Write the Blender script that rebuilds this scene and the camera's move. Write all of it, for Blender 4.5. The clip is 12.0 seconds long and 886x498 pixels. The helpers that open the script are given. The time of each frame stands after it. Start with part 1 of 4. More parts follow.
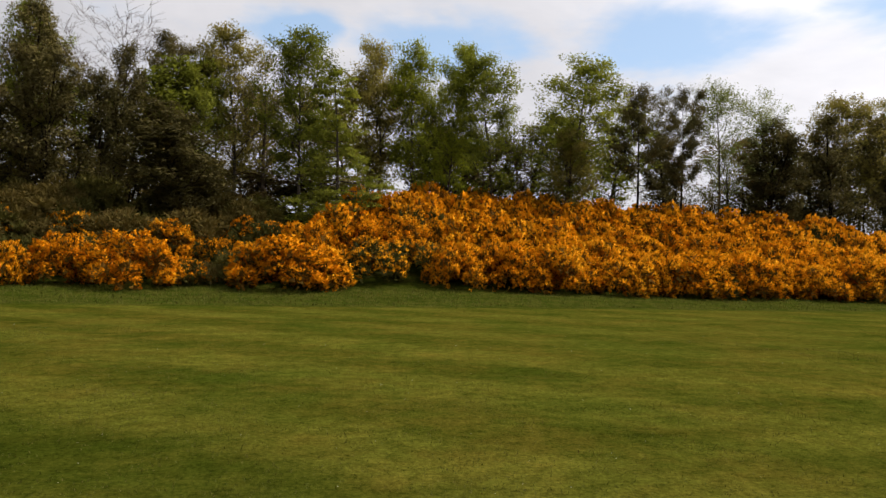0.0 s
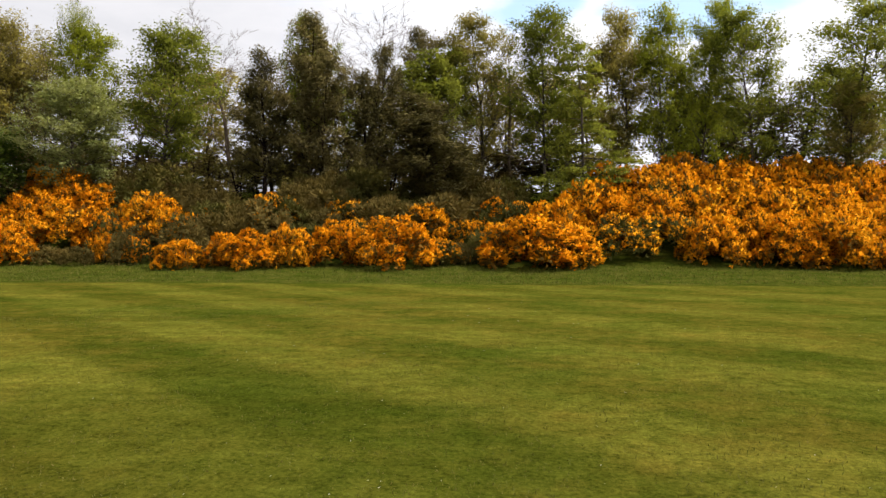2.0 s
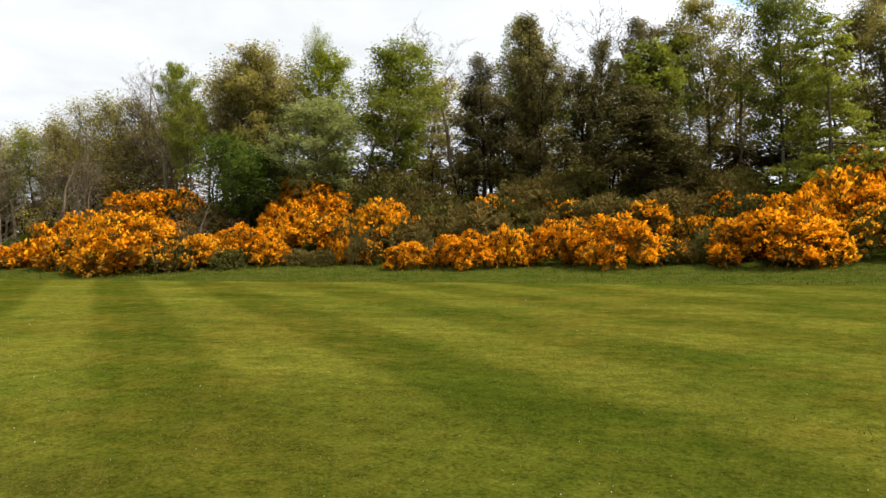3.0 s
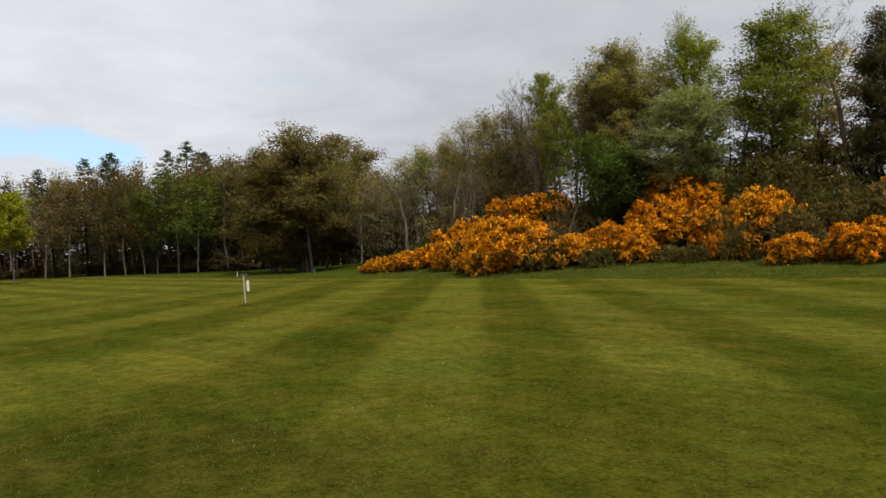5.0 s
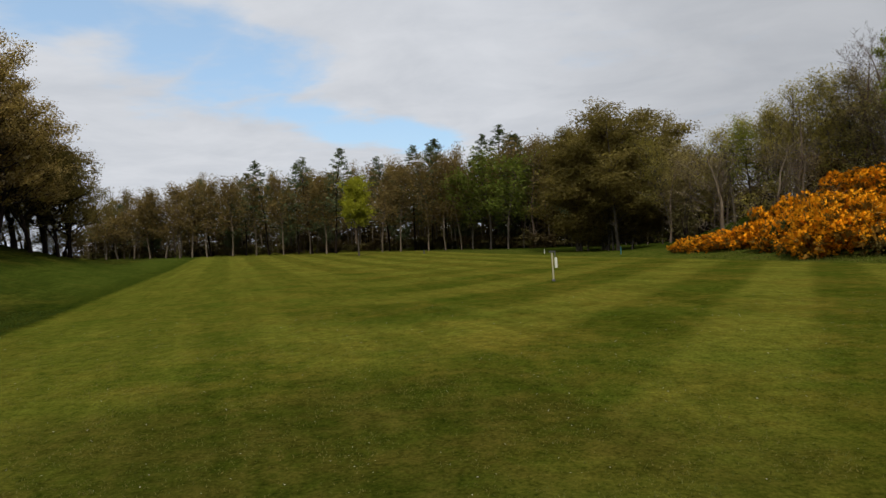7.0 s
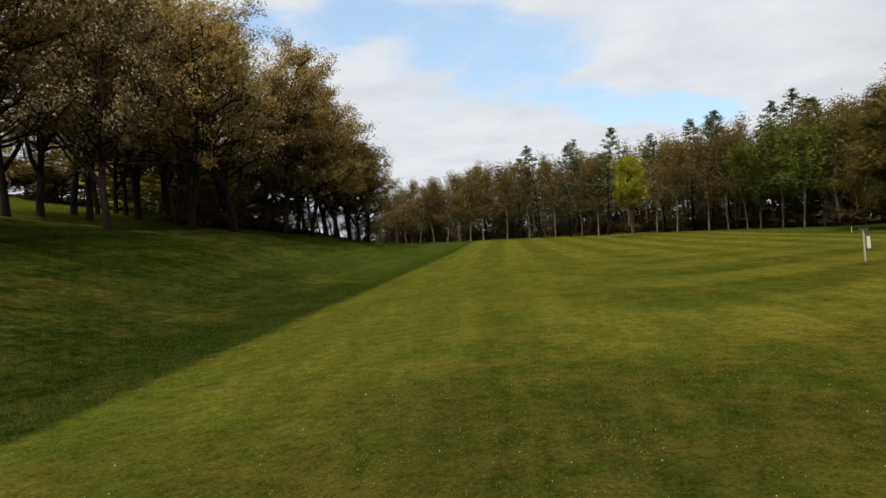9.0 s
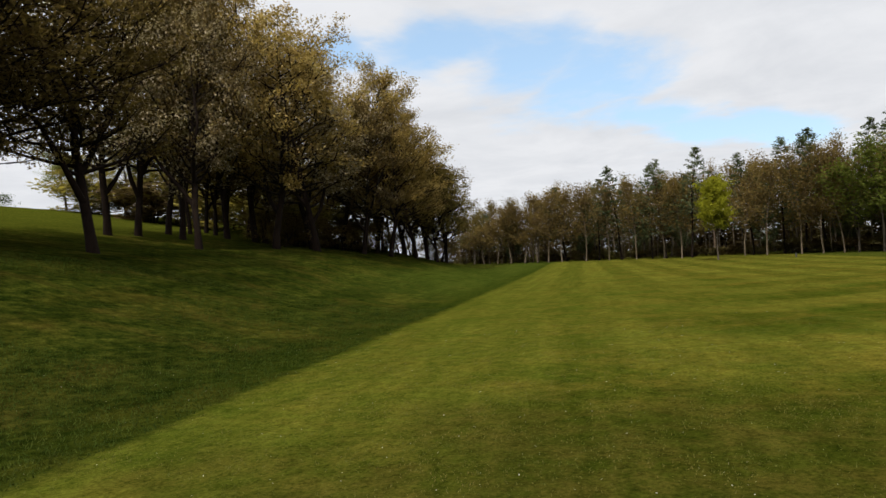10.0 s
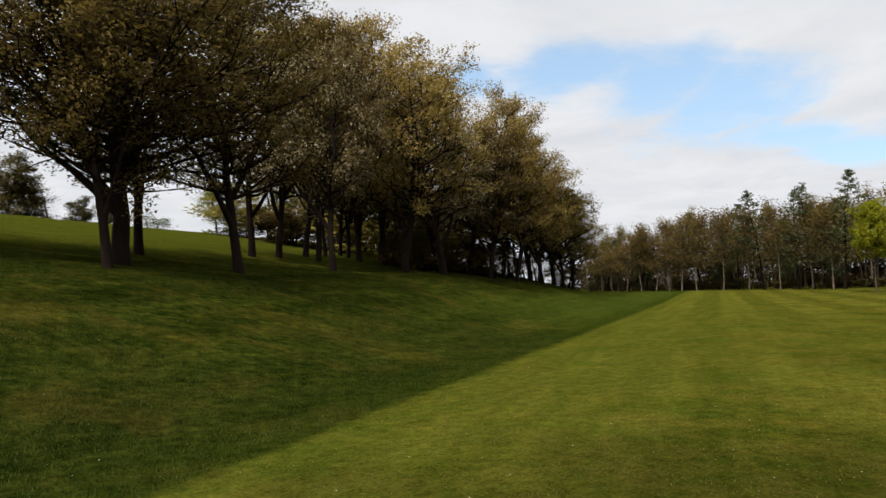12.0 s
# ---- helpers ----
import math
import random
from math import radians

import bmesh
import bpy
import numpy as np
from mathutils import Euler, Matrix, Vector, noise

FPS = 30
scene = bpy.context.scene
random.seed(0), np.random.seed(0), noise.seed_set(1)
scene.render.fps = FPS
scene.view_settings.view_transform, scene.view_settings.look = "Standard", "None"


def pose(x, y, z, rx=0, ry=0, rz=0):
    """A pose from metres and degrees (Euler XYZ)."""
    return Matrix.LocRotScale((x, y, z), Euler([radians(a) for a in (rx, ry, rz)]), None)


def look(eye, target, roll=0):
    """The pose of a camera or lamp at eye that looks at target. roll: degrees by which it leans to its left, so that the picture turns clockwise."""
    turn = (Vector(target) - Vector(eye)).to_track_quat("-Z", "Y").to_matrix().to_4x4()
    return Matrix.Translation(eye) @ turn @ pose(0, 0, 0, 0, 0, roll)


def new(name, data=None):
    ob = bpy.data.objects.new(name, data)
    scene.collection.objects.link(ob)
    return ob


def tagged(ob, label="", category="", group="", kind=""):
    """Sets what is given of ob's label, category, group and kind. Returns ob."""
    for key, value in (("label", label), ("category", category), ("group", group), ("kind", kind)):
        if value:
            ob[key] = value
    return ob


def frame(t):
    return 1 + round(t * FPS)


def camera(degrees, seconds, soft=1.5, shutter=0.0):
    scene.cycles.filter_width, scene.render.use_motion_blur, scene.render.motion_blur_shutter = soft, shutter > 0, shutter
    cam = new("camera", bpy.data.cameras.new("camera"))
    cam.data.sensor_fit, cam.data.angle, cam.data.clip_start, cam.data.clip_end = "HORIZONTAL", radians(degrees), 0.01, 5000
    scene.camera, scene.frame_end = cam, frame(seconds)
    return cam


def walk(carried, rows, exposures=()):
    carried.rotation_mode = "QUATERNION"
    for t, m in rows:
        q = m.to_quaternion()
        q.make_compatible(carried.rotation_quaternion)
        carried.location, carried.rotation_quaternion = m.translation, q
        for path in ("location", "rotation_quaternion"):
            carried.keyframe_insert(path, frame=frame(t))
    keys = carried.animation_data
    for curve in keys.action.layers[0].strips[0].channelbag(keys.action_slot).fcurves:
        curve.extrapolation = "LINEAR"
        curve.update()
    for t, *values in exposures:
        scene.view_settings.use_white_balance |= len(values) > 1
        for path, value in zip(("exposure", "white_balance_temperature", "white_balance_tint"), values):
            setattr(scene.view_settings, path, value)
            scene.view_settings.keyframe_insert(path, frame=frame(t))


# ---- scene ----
cam = camera(64.9, 12.0)
ARM, EYE = 0.22, 1.6  # the camera is held out at arm's length and turned about the holder
ROWS = [
    (0.0, 0.03, 1.0, 1.8), (0.5, 4.63, 0.91, 1.33), (1.0, 8.23, 0.81, 1.52), (1.5, 12.06, 0.35, 1.49),
    (2.0, 20.01, -1.14, 0.21), (2.5, 28.44, -0.93, -0.28), (3.0, 37.73, -1.06, -0.86), (3.5, 45.35, -0.88, -1.47),
    (3.7, 48.7, -0.76, -1.85), (5.3, 69.06, -0.58, -2.8), (5.5, 69.98, -0.9, -2.48), (6.0, 76.73, -0.8, -2.14),
    (6.5, 83.82, -0.47, -2.49), (7.0, 91.84, -0.81, -2.54), (7.5, 101.03, -2.14, -1.7), (7.7, 103.21, -2.49, -1.9),
    (9.3, 115.86, -0.3, -3.4), (9.5, 117.07, 0.19, -3.13), (10.0, 120.14, 1.0, -3.12), (10.5, 123.17, 1.61, -2.86),
    (11.0, 126.51, 2.09, -2.65), (11.5, 128.9, 2.73, -1.93), (12.0, 130.35, 3.5, -1.92),
]


def held(yaw, pitch, roll):
    a, p = radians(yaw), radians(pitch)
    eye = Vector((-ARM * math.sin(a), ARM * math.cos(a), EYE))
    ahead = Vector((-math.sin(a) * math.cos(p), math.cos(a) * math.cos(p), math.sin(p)))
    return look(eye, eye + ahead, roll)


walk(cam, [(t, held(yaw, pitch, roll)) for t, yaw, pitch, roll in ROWS],
     exposures=[(0.0, -0.06, 6500, 13), (1.0, 0.30, 6550, 15), (2.0, 0.58, 6500, 12), (2.5, 0.74, 6450, 8), (3.7, 0.70, 6350, 6), (5.3, -0.10, 6280, 9),
                (6.5, -0.15, 6280, 9), (7.0, -0.26, 6220, 9), (7.7, -0.32, 6200, 8), (9.3, 0.04, 6350, 9), (12.0, 0.04, 6420, 9)])

# ---- world and sun ----
SUN_AZ, SUN_EL = 281.0, 53.0


def toward(az, el):
    a, b = radians(az), radians(el)
    return Vector((-math.sin(a) * math.cos(b), math.cos(a) * math.cos(b), math.sin(b)))


class Nodes:
    """A short hand for node trees."""

    def __init__(self, tree):
        self.tree = tree
        tree.nodes.clear()

    def add(self, kind, props=None, **inputs):
        n = self.tree.nodes.new(kind)
        for k, value in (props or {}).items():
            setattr(n, k, value)
        for k, value in inputs.items():
            key = int(k[1:]) if k[0] == "i" and k[1:].isdigit() else k.replace("_", " ")
            self.put(n.inputs[key], value)
        return n

    def put(self, socket, value):
        if isinstance(value, bpy.types.NodeSocket):
            self.tree.links.new(value, socket)
        elif isinstance(value, bpy.types.Node):
            self.tree.links.new(value.outputs[0], socket)
        else:
            socket.default_value = value

    def math(self, op, a, b=0.0, clamp=False):
        return self.add("ShaderNodeMath", {"operation": op, "use_clamp": clamp}, i0=a, i1=b).outputs[0]

    def vec(self, op, a, b=(0, 0, 0)):
        n = self.add("ShaderNodeVectorMath", {"operation": op}, i0=a, i1=b)
        return n.outputs["Value"] if op in ("DOT_PRODUCT", "LENGTH", "DISTANCE") else n.outputs[0]

    def noise(self, vector, scale, detail=3.0, rough=0.55, distortion=0.0):
        return self.add("ShaderNodeTexNoise", None, Vector=vector, Scale=scale, Detail=detail, Roughness=rough, Distortion=distortion).outputs["Fac"]

    def span(self, value, a, b, c=0.0, d=1.0, smooth=True):
        n = self.add("ShaderNodeMapRange", {"interpolation_type": "SMOOTHSTEP" if smooth else "LINEAR"}, Value=value)
        for i, q in enumerate((a, b, c, d)):
            n.inputs[1 + i].default_value = q
        return n.outputs[0]

    def mix(self, fac, a, b, blend="MIX"):
        n = self.tree.nodes.new("ShaderNodeMix")
        n.data_type, n.blend_type = "RGBA", blend
        self.put(n.inputs[0], fac)
        self.put(n.inputs[6], a if not isinstance(a, tuple) else (*a, 1))
        self.put(n.inputs[7], b if not isinstance(b, tuple) else (*b, 1))
        return n.outputs[2]

    def ramp(self, fac, stops):
        n = self.add("ShaderNodeValToRGB", None, Fac=fac)
        while len(n.color_ramp.elements) < len(stops):
            n.color_ramp.elements.new(0.5)
        for e, (p, c) in zip(n.color_ramp.elements, stops):
            e.position, e.color = p, (*c, 1)
        return n.outputs[0]


world = bpy.data.worlds.new("sky")
scene.world = world
world.use_nodes = True
sk = Nodes(world.node_tree)
view_way = sk.vec("NORMALIZE", sk.add("ShaderNodeTexCoord").outputs["Generated"])
sky = sk.add("ShaderNodeTexSky", {"sky_type": "NISHITA", "sun_disc": False, "sun_elevation": radians(SUN_EL), "sun_rotation": radians(-SUN_AZ),
                                  "air_density": 1.0, "dust_density": 1.2, "ozone_density": 1.2})
blue = sk.mix(0.5, sk.mix(1.0, sky.outputs[0], (0.20, 0.20, 0.20), "MULTIPLY"), (0.52, 0.71, 0.88))
sep = sk.add("ShaderNodeSeparateXYZ", None, Vector=view_way)
flat = sk.math("MAXIMUM", sep.outputs[2], 0.03)
flat = sk.math("ADD", flat, 0.10)
plane = sk.add("ShaderNodeCombineXYZ", None, X=sk.math("DIVIDE", sep.outputs[0], flat), Y=sk.math("DIVIDE", sep.outputs[1], flat)).outputs[0]
fluff = sk.noise(sk.vec("ADD", plane, (7.3, 2.1, 0)), 0.9, 7, 0.62, 0.6)
fine = sk.noise(plane, 3.1, 6, 0.6, 0.4)
swirl = sk.add("ShaderNodeTexNoise", None, Vector=plane, Scale=0.8, Detail=5.0, Roughness=0.6)
bent = sk.vec("ADD", view_way, sk.vec("MULTIPLY", sk.vec("SUBTRACT", swirl.outputs["Color"], (0.5, 0.5, 0.5)), (0.34, 0.34, 0.16)))
# clear gaps between the banks of cloud: direction, width
clear = None
for az, el, size in ((-17, 16.5, 0.14), (0, 17.5, 0.12), (-33, 18, 0.10), (13, 18, 0.08), (128, 17, 0.09), (121, 16.0, 0.11), (114, 14.5, 0.12), (107, 12.5, 0.11), (101, 10, 0.09), (95, 9, 0.08)):
    d = sk.vec("MULTIPLY", sk.vec("SUBTRACT", bent, tuple(toward(az, el))), (1.0, 1.0, 2.4))
    lobe = sk.span(sk.vec("LENGTH", d), 0.0, size * 1.7, 1.0, 0.0)
    clear = lobe if clear is None else sk.math("MAXIMUM", clear, lobe)
cover = sk.math("ADD", sk.math("MULTIPLY", fluff, 0.9), sk.math("MULTIPLY", fine, 0.35))
cover = sk.math("ADD", cover, 0.02)
cover = sk.math("SUBTRACT", cover, sk.math("MULTIPLY", clear, 0.55))
cover = sk.span(cover, 0.16, 0.56)
shade = sk.ramp(sk.noise(plane, 1.7, 6, 0.6, 0.3), [(0.3, (0.68, 0.69, 0.72)), (0.62, (0.80, 0.80, 0.82))])
# cloud is brightest towards the sun's half of the sky
lit = sk.span(sk.vec("DOT_PRODUCT", view_way, tuple(toward(52, 8))), 0.8, 1.0, 1.02, 0.77)
shade = sk.mix(1.0, shade, lit, "MULTIPLY")
glow = sk.span(sk.vec("DOT_PRODUCT", view_way, tuple(toward(SUN_AZ, SUN_EL))), 0.35, 1.0, 1.0, 2.15)
shade = sk.mix(1.0, shade, glow, "MULTIPLY")
out = sk.mix(cover, blue, shade)
sk.add("ShaderNodeOutputWorld", None, Surface=sk.add("ShaderNodeBackground", None, Color=out, Strength=1.0))

sun = new("sun", bpy.data.lights.new("sun", "SUN"))
sun.data.energy, sun.data.angle, sun.data.color = 3.6, radians(2.5), (1.0, 0.93, 0.82)
sun.matrix_world = look(toward(SUN_AZ, SUN_EL) * 200, (0, 0, 0))

# ---- materials ----


def material(name):
    m = bpy.data.materials.new(name)
    m.use_nodes = True
    return m, Nodes(m.node_tree)


def finish(n, surface):
    n.add("ShaderNodeOutputMaterial", None, Surface=surface)


def leaf_material(name, dark, light, tip, through_light=0.5, rough=0.85, spread=1.0):
    m, n = material(name)
    geo = n.add("ShaderNodeNewGeometry")
    info = n.add("ShaderNodeObjectInfo")
    r = geo.outputs["Random Per Island"]
    big = n.noise(geo.outputs["Position"], 0.9, 3)
    f = n.math("ADD", n.math("MULTIPLY", r, 0.26 * spread), n.math("MULTIPLY", big, 0.92), True)
    f = n.math("ADD", f, n.math("MULTIPLY", n.math("SUBTRACT", info.outputs["Random"], 0.5), 0.3), True)
    col = n.ramp(f, [(0.15, dark), (0.6, light), (0.95, tip)])
    bs = n.add("ShaderNodeBsdfPrincipled", None, Base_Color=col, Roughness=rough)
    bs.inputs["Specular IOR Level"].default_value = 0.04
    tr = n.add("ShaderNodeBsdfTranslucent", None, Color=n.mix(1.0, col, (1.0, 1.0, 0.6), "MULTIPLY"))
    finish(n, n.add("ShaderNodeMixShader", None, i0=through_light, i1=bs.outputs[0], i2=tr.outputs[0]).outputs[0])
    return m


def bark_material(name, dark, light, scale=9.0):
    m, n = material(name)
    pos = n.add("ShaderNodeTexCoord").outputs["Object"]
    st = n.vec("MULTIPLY", pos, (1.0, 1.0, 0.22))
    a, b = n.noise(st, scale, 5, 0.65, 0.6), n.noise(pos, 1.3, 3)
    col = n.ramp(n.math("ADD", n.math("MULTIPLY", a, 0.7), n.math("MULTIPLY", b, 0.4)), [(0.3, dark), (0.75, light)])
    bump = n.add("ShaderNodeBump", None, Height=a, Strength=0.7, Distance=0.03)
    bs = n.add("ShaderNodeBsdfPrincipled", None, Base_Color=col, Roughness=0.95, Normal=bump.outputs[0])
    bs.inputs["Specular IOR Level"].default_value = 0.08
    finish(n, bs.outputs[0])
    return m


def plain_material(name, dark, light, rough=0.6, scale=14.0, metal=0.0):
    m, n = material(name)
    pos = n.add("ShaderNodeTexCoord").outputs["Object"]
    a, b = n.noise(pos, scale, 5, 0.65), n.noise(pos, scale * 0.2, 3)
    col = n.mix(n.math("MULTIPLY", n.math("ADD", a, b), 0.5), dark, light)
    bump = n.add("ShaderNodeBump", None, Height=a, Strength=0.3, Distance=0.004)
    finish(n, n.add("ShaderNodeBsdfPrincipled", None, Base_Color=col, Roughness=rough, Metallic=metal, Normal=bump.outputs[0]).outputs[0])
    return m


M_FRESH = leaf_material("fresh_leaf", (0.095, 0.115, 0.016), (0.215, 0.235, 0.030), (0.34, 0.35, 0.055))
M_BRIGHT = leaf_material("bright_leaf", (0.14, 0.165, 0.015), (0.28, 0.305, 0.026), (0.40, 0.42, 0.05))
M_DEEP = leaf_material("deep_leaf", (0.055, 0.075, 0.014), (0.13, 0.16, 0.026), (0.21, 0.24, 0.05))
M_PALE = leaf_material("pale_leaf", (0.125, 0.15, 0.045), (0.235, 0.262, 0.080), (0.39, 0.40, 0.16))
M_OLIVE = leaf_material("olive_leaf", (0.135, 0.13, 0.034), (0.295, 0.245, 0.062), (0.47, 0.39, 0.10))
M_BROWN = leaf_material("bronze_leaf", (0.085, 0.060, 0.022), (0.19, 0.132, 0.047), (0.30, 0.22, 0.085))
M_BUDS = leaf_material("bud_haze", (0.16, 0.128, 0.052), (0.33, 0.262, 0.098), (0.48, 0.39, 0.16))
M_BRONZE = leaf_material("bronze_green_leaf", (0.078, 0.066, 0.020), (0.178, 0.138, 0.040), (0.29, 0.23, 0.07))
M_NEEDLE = leaf_material("conifer_needle", (0.054, 0.048, 0.018), (0.125, 0.105, 0.037), (0.22, 0.175, 0.062), 0.25)
M_SPRUCE = leaf_material("spruce_needle", (0.038, 0.052, 0.024), (0.085, 0.105, 0.047), (0.14, 0.165, 0.075), 0.25)
M_BLOSSOM_TREE = leaf_material("blossom_and_leaf", (0.060, 0.043, 0.018), (0.165, 0.115, 0.045), (0.74, 0.63, 0.45), 0.45)
M_STAND = leaf_material("stand_leaf", (0.050, 0.038, 0.014), (0.145, 0.102, 0.033), (0.33, 0.235, 0.085), 0.5)
M_YELLOW = leaf_material("yellow_green_leaf", (0.17, 0.175, 0.014), (0.34, 0.34, 0.026), (0.46, 0.45, 0.05))
M_THICKET = leaf_material("thicket_twig", (0.0438, 0.0312, 0.015), (0.1063, 0.075, 0.0325), (0.1875, 0.1313, 0.0562), 0.3)
M_GOLD = leaf_material("bronze_gold_leaf", (0.12, 0.086, 0.027), (0.34, 0.235, 0.074), (0.62, 0.48, 0.20), 0.5)
M_GORSE_FLOWER = leaf_material("gorse_flower", (0.64, 0.195, 0.003), (0.86, 0.315, 0.006), (0.96, 0.45, 0.018), 0.35)
# green spines with the shade between the blossoms put into their brown colour
M_GORSE_SHADED = leaf_material("gorse_shaded_spine", (0.05, 0.030, 0.004), (0.13, 0.066, 0.009), (0.22, 0.11, 0.016), 0.15)
M_GORSE_GREEN = leaf_material("gorse_spine", (0.032, 0.033, 0.008), (0.076, 0.070, 0.016), (0.14, 0.115, 0.028), 0.2)
M_GORSE_DRY = leaf_material("gorse_spine_dry", (0.046, 0.036, 0.010), (0.098, 0.073, 0.019), (0.17, 0.12, 0.034), 0.2)
M_SHRUB = leaf_material("shrub_leaf", (0.030, 0.054, 0.009), (0.070, 0.108, 0.016), (0.14, 0.178, 0.031))
M_BARK = bark_material("grey_brown_bark", (0.028, 0.022, 0.016), (0.11, 0.09, 0.066))
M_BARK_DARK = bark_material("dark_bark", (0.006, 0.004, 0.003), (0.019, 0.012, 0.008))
M_BARK_PALE = bark_material("pale_bark", (0.06, 0.044, 0.028), (0.19, 0.148, 0.10))
M_TWIG = bark_material("bare_twig", (0.065, 0.046, 0.03), (0.16, 0.118, 0.08))
M_POST = plain_material("weathered_white_post", (0.17, 0.15, 0.085), (0.34, 0.30, 0.19))
M_PANEL = plain_material("white_plastic", (0.38, 0.37, 0.29), (0.50, 0.49, 0.40), 0.45)
M_IRON = plain_material("dark_iron", (0.02, 0.02, 0.02), (0.06, 0.055, 0.05), 0.6)
M_TEAL = plain_material("teal_paint", (0.008, 0.06, 0.06), (0.018, 0.11, 0.10), 0.5)
M_WALL = plain_material("house_render", (0.55, 0.52, 0.47), (0.72, 0.70, 0.66), 0.8, 2.0)
M_SLATE = plain_material("roof_slate", (0.06, 0.06, 0.07), (0.13, 0.13, 0.14), 0.7, 6.0)
M_GLASS = plain_material("window_glass", (0.02, 0.025, 0.03), (0.05, 0.055, 0.06), 0.1, 3.0)
M_DAISY = plain_material("daisy_petal", (0.30, 0.29, 0.22), (0.44, 0.42, 0.33), 0.7)
M_BLADE = leaf_material("grass_blade", (0.035, 0.046, 0.008), (0.066, 0.076, 0.013), (0.13, 0.108, 0.03), 0.25)
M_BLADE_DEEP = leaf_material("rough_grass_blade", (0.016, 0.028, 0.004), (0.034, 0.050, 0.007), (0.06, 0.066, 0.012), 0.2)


def turf_material():
    m, n = material("mown_turf")
    pos = n.add("ShaderNodeNewGeometry").outputs["Position"]
    flatpos = n.vec("MULTIPLY", pos, (1, 1, 0))
    wob = n.math("SUBTRACT", n.noise(flatpos, 0.12, 2), 0.5)
    wob2 = n.math("SUBTRACT", n.noise(flatpos, 1.6, 3), 0.5)
    fine_a, fine_b, mid, big = (n.noise(flatpos, s, 5, 0.75) for s in (24.0, 5.0, 1.3, 0.22))

    def across(az):
        a = radians(az)
        return n.vec("DOT_PRODUCT", flatpos, (math.cos(a), math.sin(a), 0))

    def bands(phase, soft):
        c = n.math("ADD", phase, n.math("ADD", n.math("MULTIPLY", wob2, 0.07), 500.0))
        tri = n.math("ABSOLUTE", n.math("SUBTRACT", n.math("MULTIPLY", n.math("FRACT", c), 2.0), 1.0))
        return n.span(tri, 0.5 - soft, 0.5 + soft)

    # passes toward the bank: they swing round to the west on the near side
    u = across(64.2)
    swing = n.math("MULTIPLY", n.math("MAXIMUM", n.math("MULTIPLY", n.math("ADD", u, 2.0), -0.88), 0.0), n.math("EXPONENT", n.math("MULTIPLY", n.math("MAXIMUM", across(109.0), -3.0), -0.333)))
    u = n.math("ADD", n.math("ADD", u, swing), n.math("MULTIPLY", wob, 0.3))
    growth = n.math("ADD", n.math("MULTIPLY", n.math("MINIMUM", n.math("MAXIMUM", u, -7.0), 4.0), 0.0075), 0.305)
    one = bands(n.math("ADD", n.math("MULTIPLY", u, growth), 0.25), 0.15)
    # passes along the fairway
    two = bands(n.math("DIVIDE", n.math("ADD", n.math("ADD", across(109.0), -1.0), n.math("MULTIPLY", wob, 0.6)), 3.6), 0.14)
    vv = across(109.0)
    along = n.vec("DOT_PRODUCT", flatpos, (-math.sin(radians(109)), math.cos(radians(109)), 0))
    # the long stripes fade out toward the near side of the fairway
    far = n.span(along, 22.0, 52.0)
    near = n.span(n.math("ADD", across(109.0), n.math("MULTIPLY", n.math("MINIMUM", n.math("ADD", across(64.2), 4.0), 0.0), 0.35)), -4.0, -0.5)
    side = n.span(across(64.2), -14.0, -6.0, 0.55, 1.0)
    # the stripes were cut more faintly toward the east
    east = n.span(n.vec("DOT_PRODUCT", flatpos, (0.949, 0.316, 0)), -4.0, 12.0, 1.0, 0.55)
    one = n.math("ADD", n.math("MULTIPLY", n.math("SUBTRACT", one, 0.5), n.math("MULTIPLY", n.math("MULTIPLY", east, near), n.span(across(64.2), 1.0, 7.0, 1.0, 0.72))), 0.5)
    stripes = n.math("ADD", n.math("MULTIPLY", n.math("MULTIPLY", one, side), n.span(far, 0, 1, 1.0, 0.15)), n.math("MULTIPLY", two, n.span(far, 0, 1, 0.16, 1.2)))
    stripes = n.math("ADD", stripes, n.span(across(64.2), -14.0, -6.0, 0.2, 0.0))
    frayed = n.math("SUBTRACT", n.noise(flatpos, 4.0, 4, 0.7), 0.5)
    edge = n.math("ADD", n.math("ADD", vv, n.math("MULTIPLY", wob2, 0.5)), n.math("MULTIPLY", frayed, 0.5))
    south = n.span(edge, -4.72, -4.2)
    w = n.vec("DOT_PRODUCT", n.vec("SUBTRACT", flatpos, (0, 24.0, 0)), (-0.316, 0.949, 0))
    north = n.span(n.math("ADD", w, n.math("MULTIPLY", wob2, 0.5)), -0.25, 0.25, 1.0, 0.0)
    fairway = n.math("MULTIPLY", south, north)
    mown = n.mix(n.math("MULTIPLY", stripes, 0.76, True), (0.044, 0.053, 0.0055), (0.112, 0.111, 0.0155))
    mown = n.mix(n.math("MULTIPLY", far, 0.3), mown, (0.104, 0.104, 0.016))
    straw = n.math("MULTIPLY", n.span(n.math("ADD", n.math("MULTIPLY", mid, 0.5), n.math("MULTIPLY", big, 0.6)), 0.48, 0.68), 0.7)
    mown = n.mix(straw, mown, (0.106, 0.084, 0.0125))
    green = n.math("MULTIPLY", n.span(n.noise(n.vec("ADD", flatpos, (31, 17, 0)), 0.33, 4, 0.6), 0.47, 0.64), 0.45)
    mown = n.mix(green, mown, (0.036, 0.057, 0.0054))
    patch = n.noise(n.vec("ADD", flatpos, (5, 40, 0)), 0.8, 6, 0.72, 0.4)
